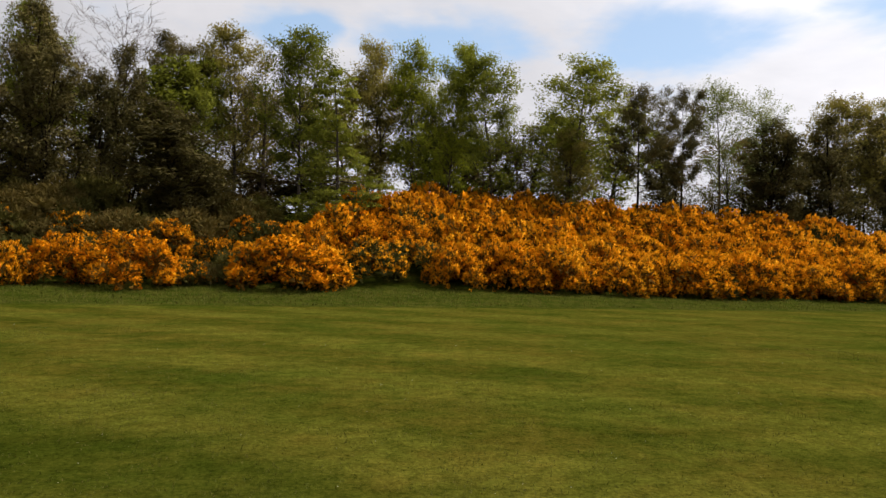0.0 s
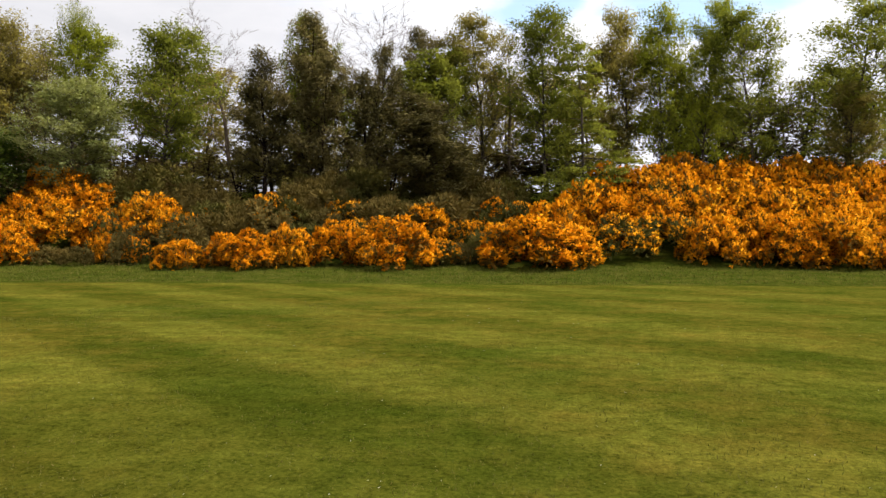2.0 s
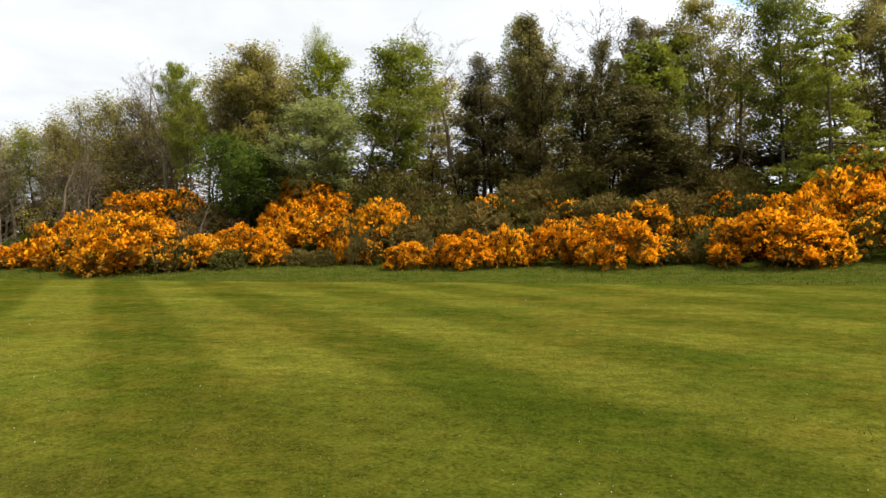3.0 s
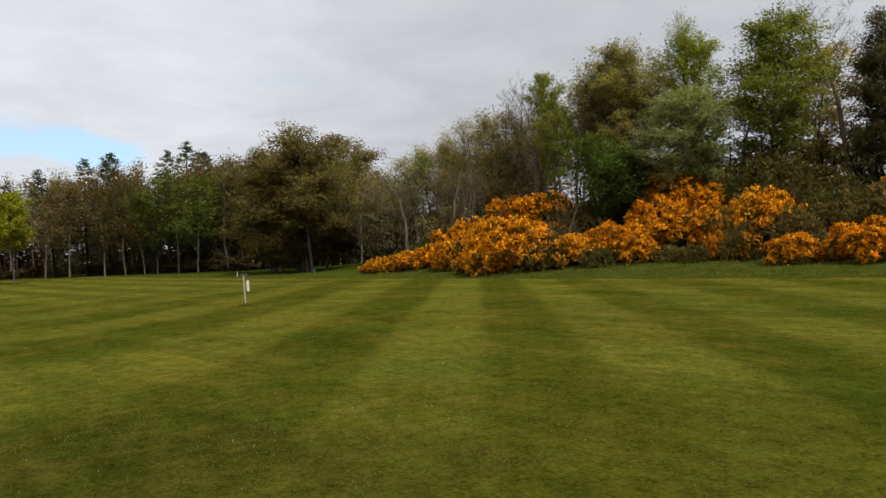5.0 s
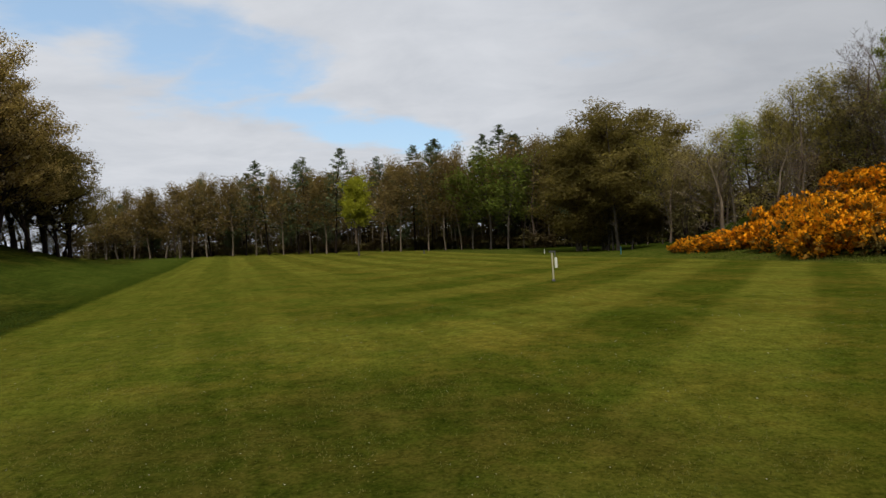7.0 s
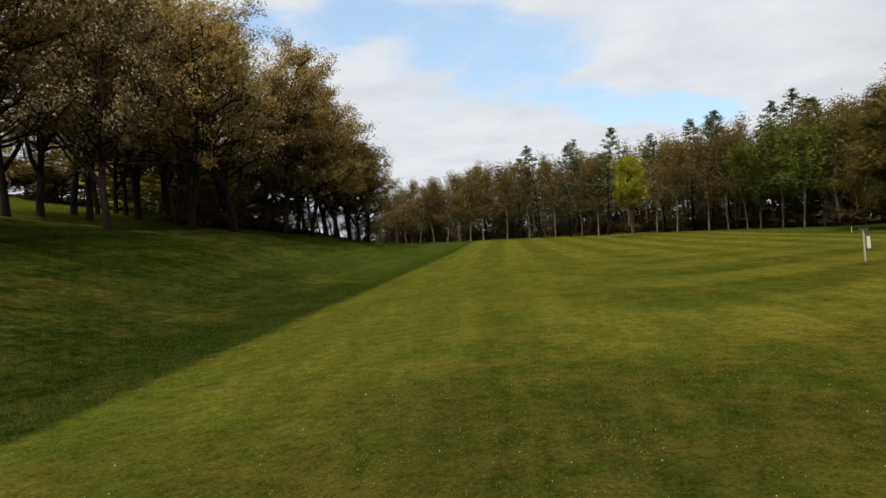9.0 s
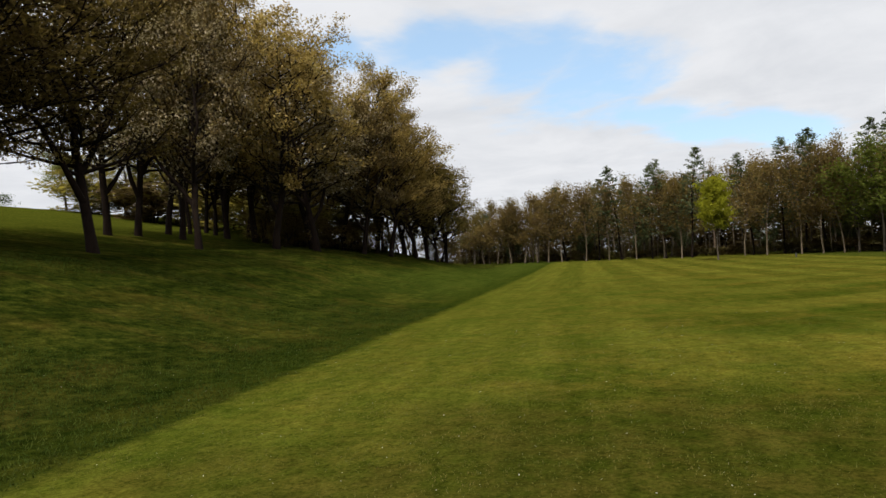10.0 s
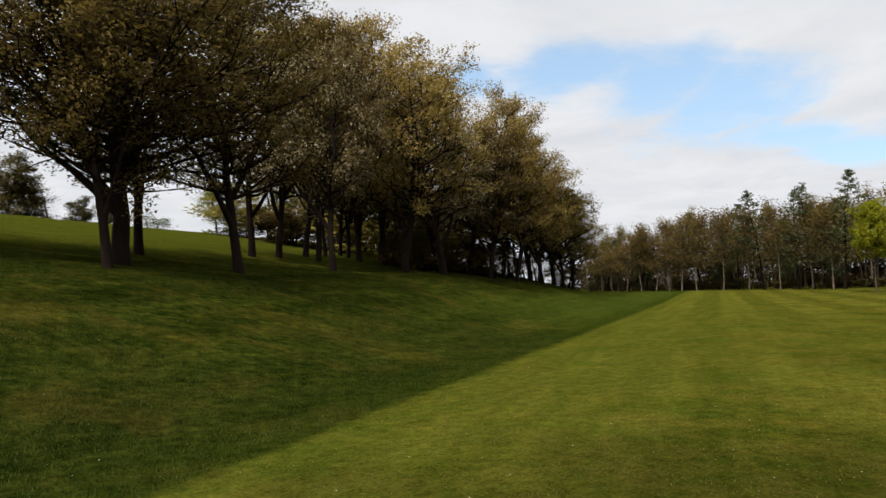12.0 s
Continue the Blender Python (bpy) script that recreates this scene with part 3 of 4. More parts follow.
def plant(name, shape, leaf, bark, label, az, d, height, width, thin=1.0, group="", sink=0.1, category="tree", far=False, exact=False):
    """Plants one tree, scaled to its height and its crown's width."""
    i = COUNT[group] = COUNT.get(group, 0) + 1  # picks the variant and its turn
    wood, crown, reach, top = tree_parts(shape, i % VARIANTS, leaf, bark, thin, far or d > 66)
    x, y, z = place(az, d)
    root = new(name)
    sxy = width * (1.22 if exact else WIDEN.get(group, 1.1)) / (2.0 * reach)
    root.matrix_world = Matrix.LocRotScale((x, y, z - sink), Euler((0, 0, i * 2.17)), Vector((sxy, sxy, (height * LOWER.get(group, 1.0) + sink) / top)))
    for part_name, me in (("trunk", wood), ("crown", crown)):
        if me:
            ob = new(part_name, me)
            ob.parent = root
    return tagged(root, label, category, group)


def stand_of(name, shape, leaf, bark, label, rows, **more):
    for az, d, height, width in rows:
        plant(name, shape, leaf, bark, label, az, d, height, width, **more)


NORTH = "trees on the gorse bank"
GREEN_ROWS = [(19.9, 39, 8.3, 3.8), (11.8, 38.5, 10.0, 4.0), (-3.7, 39.5, 9.8, 4.0), (31.2, 42, 10.6, 3.0), (57.4, 42, 8.1, 2.6)]
stand_of("broadleaf_tree", "broadleaf", M_FRESH, M_BARK, "slender broadleaf tree in fresh spring green on the bank", GREEN_ROWS, group=NORTH, exact=True)
stand_of("broadleaf_tree", "broadleaf", M_FRESH, M_BARK, "full broadleaf tree in dense spring green", [(41.8, 38, 8.8, 4.8)], group=NORTH, exact=True)
stand_of("broadleaf_tree", "broadleaf", M_FRESH, M_BARK, "open-crowned broadleaf tree with sky between its branches", [(-9.9, 41, 10.0, 5.2)], group=NORTH, thin=0.7, exact=True)
stand_of("broadleaf_tree", "broadleaf", M_BRIGHT, M_BARK, "bright yellow-green young tree above the gorse", [(2.4, 39, 9.9, 3.3), (-0.2, 41.5, 10.7, 3.1), (46.4, 40, 8.7, 3.3)], group=NORTH, exact=True)
stand_of("airy_tree", "slim", M_PALE, M_BARK, "thinly leaved pale tree with sky showing through", [(-21.4, 48, 10.4, 4.0), (-25.0, 52, 10.0, 4.4), (48.0, 41, 10.1, 2.4)], group=NORTH, exact=True)
stand_of("airy_tree", "broadleaf", M_PALE, M_BARK, "low pale grey-green tree beside the gorse", [(47.8, 36.5, 6.1, 4.2)], group=NORTH, exact=True)
OLIVE_ROWS = [(16.9, 41, 10.2, 4.0), (5.4, 40, 10.4, 3.2), (-9.9, 40, 5.9, 2.8), (-30.1, 57, 10.7, 5.0), (-32.2, 62, 11.2, 4.8), (52.4, 42, 8.7, 3.8)]
stand_of("budding_tree", "broadleaf", M_OLIVE, M_BARK, "olive-brown tree just coming into leaf", OLIVE_ROWS, thin=0.85, group=NORTH, exact=True)
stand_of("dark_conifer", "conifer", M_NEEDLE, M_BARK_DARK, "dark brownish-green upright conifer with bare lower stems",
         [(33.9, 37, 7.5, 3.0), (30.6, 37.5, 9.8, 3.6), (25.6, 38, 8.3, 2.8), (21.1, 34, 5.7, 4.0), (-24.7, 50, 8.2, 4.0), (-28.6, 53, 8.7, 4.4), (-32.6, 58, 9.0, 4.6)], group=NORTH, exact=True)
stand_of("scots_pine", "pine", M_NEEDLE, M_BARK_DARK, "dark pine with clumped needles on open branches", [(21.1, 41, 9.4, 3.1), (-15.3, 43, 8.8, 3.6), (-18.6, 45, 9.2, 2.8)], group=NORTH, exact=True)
stand_of("layered_tree", "layered", M_FRESH, M_BARK, "green tree with tiers of level branches", [(8.8, 35, 7.8, 4.2)], group=NORTH, exact=True)
stand_of("bare_tree", "bare", None, M_TWIG, "leafless grey tree with fine upswept branches",
         [(36.7, 44, 10.7, 4.8), (26.2, 43, 11.1, 5.6), (14.5, 40.9, 9.3, 3.7), (-6.2, 41, 6.4, 2.2), (53.0, 44, 8.9, 3.8), (59.0, 46, 8.8, 3.6), (61.2, 48, 8.8, 4.2)], group=NORTH, exact=True)
stand_of("bare_tree", "bare", None, M_BARK_PALE, "leafless pale tan tree fanning up before the wood", [(70.0, 44, 6.2, 4.4), (66.6, 45, 5.6, 3.6), (64.4, 44, 4.6, 2.2)], group=NORTH, exact=True)
plant("round_shrub", "dense_shrub", M_SHRUB, M_BARK, "rounded deep green shrub among the gorse", 53.4, 37.5, 4.6, 4.2, category="shrub", exact=True)

fill = random.Random(23)
# the thin mixed trees of the western bank, falling toward the fairway's end
WEST_TOPS = ((48, 10.6), (52, 9.4), (55.3, 7.8), (57.5, 8.5), (62, 8.1), (65.5, 7.6), (68, 7.4), (71, 7.9), (74, 8.4))
for i in range(44):
    az = 48.5 + 26 * (i % 22 + fill.random()) / 22
    if i % 4 == 3:
        plant("bare_tree", "bare", None, fill.choice([M_TWIG, M_BARK_PALE]), "leafless thin tree on the western bank", az, 41.5 + max(0.0, az - 55) * 0.6 + fill.uniform(0, 3), fill.uniform(5.5, 8.2), fill.uniform(2.0, 3.2), group=NORTH, far="edge", exact=True)
        continue
    top = float(np.interp(az, [q[0] for q in WEST_TOPS], [q[1] for q in WEST_TOPS]))
    d = 42.5 + max(0.0, az - 55) * 0.6 + (fill.uniform(0, 2.5) if i < 22 else fill.uniform(4.5, 8))
    nm, leaf, label = fill.choice([("budding_tree", M_OLIVE, "thin olive-brown tree coming into leaf"), ("budding_tree", M_OLIVE, "thin olive-brown tree coming into leaf"), ("budding_tree", M_BUDS, "thin tree with pale brown buds"), ("budding_tree", M_BUDS, "thin tree with pale brown buds"), ("broadleaf_tree", M_FRESH, "thin yellow-green tree in new leaf")])
    plant(nm, "woodland", leaf, fill.choice([M_BARK, M_TWIG]), label, az, d, top * fill.uniform(0.84, 1.02), fill.uniform(3.0, 3.8), group=NORTH, thin=0.8)
for i in range(28):  # a second row behind the first
    az = -34 + 82 * (i + fill.random()) / 28
    a = radians(az)
    d = (fill.uniform(42.5, 49)) / (math.cos(a) + 0.333 * math.sin(a)) if az < 40 else fill.uniform(45, 50) + max(0.0, az - 52) * 0.35
    kinds = [("budding_tree", "broadleaf", M_OLIVE, M_BARK, "olive-brown tree just coming into leaf"), ("broadleaf_tree", "broadleaf", M_FRESH, M_BARK, "broadleaf tree in spring green behind the front row"),
             ("dark_conifer", "conifer", M_NEEDLE, M_BARK_DARK, "dark brownish-green upright conifer"), ("budding_tree", "slim", M_BROWN, M_BARK, "thin tree with bronze buds")]
    plant(*(fill.choice(kinds) if not 14 < az < 46 else kinds[fill.choice((0, 1, 3))]), az, d, fill.uniform(6.0, 8.5) - max(0.0, az - 55) * 0.08, fill.uniform(3.6, 4.8), group=NORTH, far=True, thin=0.75)
for i in range(26):  # low scrub below the trees
    az = 14 + 42 * (i + fill.random()) / 26
    plant("scrub_bush", "round_bush", fill.choice([M_NEEDLE, M_STAND, M_OLIVE]), M_BARK_DARK, "dark tangled scrub bush under the trees", az, fill.uniform(36.5, 40), fill.uniform(1.6, 2.6), fill.uniform(2.4, 3.6), group="scrub under the bank trees", category="shrub", thin=0.5, far=True)

for i in range(14):  # dark scrub between the eastern conifers
    az = -33 + 16 * (i + fill.random()) / 14
    plant("scrub_bush", "round_bush", M_NEEDLE, M_BARK_DARK, "dark tangled scrub bush under the trees", az, 47 - (az + 20) * 0.7 + fill.uniform(0, 4), fill.uniform(2.2, 3.8), fill.uniform(2.8, 4.0), group="scrub under the bank trees", category="shrub", thin=0.6, far=True)
for i in range(24):  # taller thicket behind the bank's trees
    az = 9 + 46 * (i + fill.random()) / 24
    a = radians(az)
    d = fill.uniform(45, 50) / (math.cos(a) + 0.333 * math.sin(a)) if az < 40 else fill.uniform(46, 52)
    plant("scrub_bush", "thicket", fill.choice([M_THICKET, M_NEEDLE, M_STAND]), M_BARK_DARK, "tall brown thicket behind the bank trees", az, d, fill.uniform(2.0, 3.4), fill.uniform(4.0, 6.0), group="scrub under the bank trees", category="shrub", thin=0.7, far=True)
for i in range(14):
    az = 60 + 13 * (i + fill.random()) / 14
    plant("scrub_bush", "round_bush", fill.choice([M_NEEDLE, M_OLIVE, M_BROWN]), M_BARK_DARK, "dark tangled scrub bush under the trees", az, 44 + (az - 60) * 0.7 + fill.uniform(-2, 5), fill.uniform(1.6, 3.0), fill.uniform(2.6, 4.0), group="scrub under the bank trees", category="shrub", thin=0.5, far=True)
WEST = "trees of the far wood"
stand_of("broad_tree", "spreading", M_BRONZE, M_BARK, "large spreading tree with bronze-green new leaves", [(77.8, 60, 12.6, 8.6), (78.9, 61.5, 12.0, 7.6), (80.6, 62, 11.4, 6.0), (73.2, 64, 9.8, 5.6)], group=WEST, exact=True)
plant("young_maple", "stemmed", M_YELLOW, M_BARK, "small vivid yellow-green tree at the wood's edge", 98.7, 79, 9.4, 3.3, group=WEST)
stand_of("broadleaf_tree", "woodland", M_DEEP, M_BARK, "green broadleaf tree at the wood's edge", [(87.9, 82, 12.6, 5.6), (85.2, 80, 12.0, 5.4), (86.5, 79, 11.4, 5.6), (89.4, 84, 10.4, 5.0), (84.0, 82, 10.8, 5.0)], group=WEST)
stand_of("spruce", "spruce", M_SPRUCE, M_BARK_DARK, "dark spruce rising above the far wood",
         [(100.6, 96, 15.2, 6.0), (105.8, 106, 14.6, 6.2), (103.5, 103, 14.3, 6.2), (94.1, 93, 14.6, 5.6), (91.4, 93, 15.6, 6.4), (88.1, 90, 16.6, 7.1), (84.8, 87, 14.5, 6.2), (117.2, 132, 10.0, 7.2), (86.4, 89, 14.9, 6.2), (102.4, 100, 14.6, 5.1),
          (89.6, 92, 15.8, 6.0), (96.2, 95, 13.6, 5.1), (107.6, 112, 13.6, 5.7), (92.7, 94, 14.9, 5.6), (110.2, 118, 13.4, 5.7)], group=WEST, thin=0.75)
BROWN_ROWS = [(113.5, 119, 12.0, 6.0), (115.7, 123, 11.0, 6.2), (111.6, 116, 12.8, 6.0), (117.6, 128, 9.5, 6.0), (116.8, 126, 8.6, 6.4), (114.6, 122, 10.8, 6.2), (112.5, 118, 12.6, 6.0), (110.5, 114, 13.3, 5.8), (108.6, 110, 13.2, 5.6), (106.8, 107, 12.5, 5.4),
              (104.7, 103, 12.5, 5.2), (102.6, 100, 12.3, 5.0), (101.3, 96, 11.8, 5.0), (96.8, 91, 12.2, 4.6), (95.3, 89, 11.9, 4.6), (93.0, 87, 12.6, 4.6), (91.6, 86, 12.8, 4.4), (90.3, 85, 12.6, 4.4), (83.1, 79, 11.8, 4.4)]
stand_of("woodland_tree", "woodland", M_BROWN, M_BARK_PALE, "tall thin woodland tree with bronze buds and a pale trunk", BROWN_ROWS, group=WEST, far="edge")
pick = random.Random(11)
for i in range(106):  # the depth of the wood behind its edge
    az = 74 + 45 * (i % 53 + pick.random()) / 53
    d = (66 + max(0.0, az - 78) * 1.5) * (pick.uniform(1.0, 1.08) if i < 53 else pick.uniform(1.08, 1.2)) + 5
    leaf, label = pick.choice([(M_BROWN, "tall thin woodland tree with bronze buds"), (M_BROWN, "tall thin woodland tree with bronze buds"), (M_BRONZE, "tall thin woodland tree in bronze-green bud"), (M_BRONZE, "tall thin woodland tree in bronze-green bud")])
    plant("woodland_tree", "woodland", leaf, M_BARK_PALE if pick.random() < 0.2 else M_BARK, label, az, d, pick.uniform(11.6, 14.8) * (1.0 - 0.12 * ramp(az, 110, 119)), pick.uniform(3.0, 4.6) + (1.4 if i >= 53 else 0.0), group=WEST, far="edge" if i < 40 else True, thin=0.9 if i < 53 else 0.75)

for i in range(16):  # bare and dark evergreen trees among the brown ones
    az = 80 + 38 * (i + pick.random()) / 16
    d = (66 + max(0.0, az - 78) * 1.5) * pick.uniform(1.0, 1.06) + 4
    if i % 2:
        plant("bare_tree", "bare", None, M_TWIG, "leafless thin tree among the wood", az, d, pick.uniform(11.8, 14.6) * (1.0 - 0.2 * ramp(az, 110, 119)), pick.uniform(3.0, 4.2), group=WEST, far="edge")
    else:
        plant("woodland_pine", "conifer", M_SPRUCE, M_BARK, "slim dark pine among the wood", az, d, pick.uniform(10.0, 13.0) * (1.0 - 0.2 * ramp(az, 110, 119)), pick.uniform(2.6, 3.4), group=WEST, thin=0.8)
for i in range(56):  # thicket in the wood's depth
    az = 58 + 42 * (i + pick.random()) / 30 if i < 30 else 100 + 20 * (i - 30 + pick.random()) / 26
    d = (70 + max(0.0, az - 78) * 1.65) * pick.uniform(1.12, 1.28) if az > 72 else pick.uniform(60, 74)
    plant("wood_shrub", "thicket", pick.choice([M_NEEDLE, M_THICKET, M_THICKET]), M_BARK_DARK, "dense brown thicket in the shade of the wood", az, d, pick.uniform(5.0, 7.5), pick.uniform(6, 9), group="undergrowth of the far wood", category="shrub", thin=0.65, sink=1.4)
for i in range(26):  # a low dark belt behind the trunks
    az = 76 + 43 * (i + pick.random()) / 26
    d = (70 + max(0.0, az - 78) * 1.65) * pick.uniform(1.26, 1.36)
    plant("wood_shrub", "thicket", pick.choice([M_NEEDLE, M_THICKET]), M_BARK_DARK, "dense brown thicket in the shade of the wood", az, d, pick.uniform(2.4, 3.6), pick.uniform(10, 13), group="undergrowth of the far wood", category="shrub", thin=0.6, sink=0.8)
for i in range(38):  # low growth along the wood's edge
    az = 79 + 40 * (i + pick.random()) / 38
    d = (66 + max(0.0, az - 78) * 1.5) * pick.uniform(0.99, 1.06) + 4
    plant("wood_shrub", "thicket", pick.choice([M_NEEDLE, M_THICKET]), M_BARK_DARK, "low dark undergrowth along the wood's edge", az, d, pick.uniform(1.0, 2.4), pick.uniform(3.5, 6), group="undergrowth of the far wood", category="shrub", thin=0.6, sink=0.3)

SOUTH = "trees of the hillside stand"


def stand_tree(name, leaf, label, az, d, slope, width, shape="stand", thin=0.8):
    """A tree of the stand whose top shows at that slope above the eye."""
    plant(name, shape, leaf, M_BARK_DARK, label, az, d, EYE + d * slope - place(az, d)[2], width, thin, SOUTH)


stand_tree("old_tree", M_STAND, "large old tree with a thick dark trunk", 155.0, 24.4, 0.50, 8.6, "old_tree", 0.72)
DARK, GOLD, PALE = "dark-trunked tree with sparse new leaves on the grassy slope", "tree in bronze-gold new leaf at the stand's outer side", "tree with pale blossom and bronze leaves in the stand"
# the tree at 175 stands out of view, added to cast shade across the slope
for az, d, slope, width in ((155.8, 22.4, 0.46, 5.0), (153.8, 29.5, 0.42, 5.6), (146.5, 26.4, 0.48, 6.4), (141.5, 43.0, 0.385, 6.6), (175.0, 25.0, 0.52, 7.5), (143.6, 39.0, 0.40, 5.6)):
    stand_tree("hillside_tree", M_STAND, DARK, az, d, slope, width)
for az, d, slope, width in ((145.6, 37.0, 0.41, 6.4), (139.3, 35.0, 0.41, 6.6), (140.5, 41.0, 0.385, 6.0), (130.3, 46.0, 0.30, 7.0), (126.6, 52.0, 0.235, 6.4)):
    stand_tree("blossom_tree", M_BLOSSOM_TREE, PALE, az, d, slope, width)
for az, d, slope, width in ((137.2, 47.0, 0.39, 7.4), (135.0, 48.0, 0.385, 7.4), (133.5, 44.0, 0.36, 7.0), (130.6, 50.0, 0.325, 7.4), (128.2, 55.0, 0.29, 7.4), (125.6, 58.0, 0.255, 7.4), (123.3, 62.0, 0.20, 7.0), (124.5, 55.0, 0.22, 6.4), (122.3, 59.0, 0.18, 6.0)):
    stand_tree("bronze_tree", M_GOLD, GOLD, az, d, slope, width)
for az, d, slope, width in ((121.4, 63.0, 0.165, 6.2), (119.9, 65.5, 0.125, 5.2), (120.6, 61.0, 0.135, 4.8)):
    stand_tree("budding_tree", M_BRONZE, "bronze-green tree at the end of the stand", az, d, slope, width)
inner = random.Random(31)
for i in range(17):  # the depth of the stand
    az = 120 + 21 * (i + inner.random()) / 17
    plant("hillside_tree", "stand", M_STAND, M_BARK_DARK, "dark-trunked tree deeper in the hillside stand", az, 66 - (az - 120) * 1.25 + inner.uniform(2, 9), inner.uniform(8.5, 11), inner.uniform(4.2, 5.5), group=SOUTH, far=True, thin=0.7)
for i in range(16):
    az = 119.5 + 15 * (i + inner.random()) / 16
    plant("scrub_bush", "round_bush", M_STAND, M_BARK_DARK, "dark scrub bush at the foot of the stand", az, 66 - (az - 120) * 1.5 + inner.uniform(1, 5), inner.uniform(1.8, 3.0), inner.uniform(3, 4.5), group="scrub under the stand", category="shrub", far=True)
CREST = "trees beyond the hill's crest"
for i in range(14):
    az = 127 + 20 * (i + inner.random()) / 14
    plant("hilltop_bush", "thicket", inner.choice([M_THICKET, M_OLIVE, M_THICKET]), M_BARK_DARK, "brown thicket along the hill's crest", az, inner.uniform(56, 66), inner.uniform(2.2, 3.6), inner.uniform(5, 7), group=CREST, category="shrub", far=True)
stand_of("hilltop_pine", "conifer", M_NEEDLE, M_BARK_DARK, "dark pine standing on the hill's crest", [(162.6, 68, 6.4, 5.0), (161.0, 69, 5.0, 3.6), (157.8, 75, 3.9, 2.6), (156.3, 74, 3.5, 2.3)], group=CREST, exact=True)
stand_of("bare_tree", "bare", None, M_TWIG, "small leafless tree on the hill's crest", [(159.7, 70, 4.2, 2.8)], group=CREST, exact=True)
plant("hilltop_bush", "round_bush", M_SHRUB, M_BARK, "low green bush on the hill's crest", 153.0, 78, 2.6, 3.8, group=CREST, category="shrub", exact=True)
stand_of("hilltop_tree", "broadleaf", M_OLIVE, M_BARK, "low leafy tree on the hill's crest", [(144.4, 62, 6.4, 5.6), (141.5, 60, 7.2, 6.0), (138.6, 62, 7.4, 6.5), (135.6, 64, 6.6, 6.5), (132.4, 68, 7.0, 7.0), (129.5, 72, 7.5, 7.5), (147.0, 64, 4.8, 5.0)], far=True, group=CREST)
stand_of("hilltop_tree", "slim", M_PALE, M_BARK, "pale thinly leaved tree on the hill's crest", [(148.3, 66, 5.0, 4.4)], group=CREST, exact=True)

# ---- gorse ----


def gorse_meshes(seed, flower, green, coarse=False):
    """A unit bush, 1 m in radius: lumps of spiny sprigs, in flower on their outer side."""
    rng = np.random.default_rng(seed)
    lumps = []
    for i in range(26):
        a, q = i * 2.4 + rng.uniform(-0.4, 0.4), (i + 0.5) / 26
        z = 0.08 + 0.84 * q * rng.uniform(0.8, 1.12)
        rr = 0.86 * math.sqrt(max(0.03, 1 - min(0.97, z) ** 2)) * rng.uniform(0.75, 1.15)
        lumps.append((rr * math.cos(a), rr * math.sin(a), z, rng.uniform(0.15, 0.33)))

    def sprigs(count, length, width, inner, lo, outward=1.0, loose=0.35):
        c = np.array(lumps)[rng.integers(0, len(lumps), count)]
        d = rng.normal(0, 1, (count, 3))
        d[:, 2] = np.where(d[:, 2] < lo, -d[:, 2] * 0.6, d[:, 2])
        d /= np.linalg.norm(d, axis=1, keepdims=True)
        p = c[:, :3] + d * c[:, 3:] * inner * rng.uniform(0.85, 1.08, (count, 1))
        p[:, 2] = np.abs(p[:, 2])
        grow_way = d * outward + rng.normal(0, loose, (count, 3)) + (0, 0, 0.35 * outward)
        grow_way /= np.linalg.norm(grow_way, axis=1, keepdims=True)
        s = np.cross(grow_way, rng.normal(0, 1, (count, 3)))
        s /= np.linalg.norm(s, axis=1, keepdims=True)
        ln = length * rng.uniform(0.6, 1.3, (count, 1))
        wd = width * rng.uniform(0.7, 1.3, (count, 1))
        v = np.stack([p + s * wd, p - s * wd, p + grow_way * ln], 1)
        tri = np.arange(3 * count)
        nor = d + rng.normal(0, 0.35, (count, 3)) + (0, 0, 0.25)
        nor /= np.linalg.norm(nor, axis=1, keepdims=True)
        return v.reshape(-1, 3), tri.reshape(-1, 3), np.repeat(nor, 3, 0)

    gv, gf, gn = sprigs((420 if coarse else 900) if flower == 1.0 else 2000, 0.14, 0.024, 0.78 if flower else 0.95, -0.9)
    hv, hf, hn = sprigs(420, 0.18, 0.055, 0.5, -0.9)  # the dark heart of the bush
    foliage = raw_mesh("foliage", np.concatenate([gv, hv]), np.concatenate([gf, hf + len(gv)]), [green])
    blossom = None
    if flower:
        # spikes of blossom standing out of the lumps, flowers set round each
        spikes, each = (420, 6) if coarse else (950, 8)
        spikes = int(spikes * flower)
        c = np.array(lumps)[rng.integers(0, len(lumps), spikes)]
        d = rng.normal(0, 1, (spikes, 3))
        d[:, 2] = np.where(d[:, 2] < -0.5, -d[:, 2] * 0.6, d[:, 2])
        d /= np.linalg.norm(d, axis=1, keepdims=True)
        foot = c[:, :3] + d * c[:, 3:] * 0.9
        foot[:, 2] = np.abs(foot[:, 2])
        stem = d + rng.normal(0, 0.3, (spikes, 3)) + (0, 0, 0.45)
        stem /= np.linalg.norm(stem, axis=1, keepdims=True)
        foot, stem, face = (np.repeat(q, each, 0) for q in (foot, stem, d))
        m = spikes * each
        along = rng.uniform(0.0, 1.0, (m, 1)) * np.repeat(rng.uniform(0.05, 0.13, (spikes, 1)), each, 0)
        side = np.cross(stem, rng.normal(0, 1, (m, 3)))
        side /= np.linalg.norm(side, axis=1, keepdims=True)
        p = foot + stem * along + side * rng.uniform(0.01, 0.045, (m, 1))
        out = side + stem * 0.8
        across = np.cross(out, rng.normal(0, 1, (m, 3)))
        across /= np.linalg.norm(across, axis=1, keepdims=True)
        size = (1.45 if coarse else 1.0) * rng.uniform(0.7, 1.3, (m, 1))
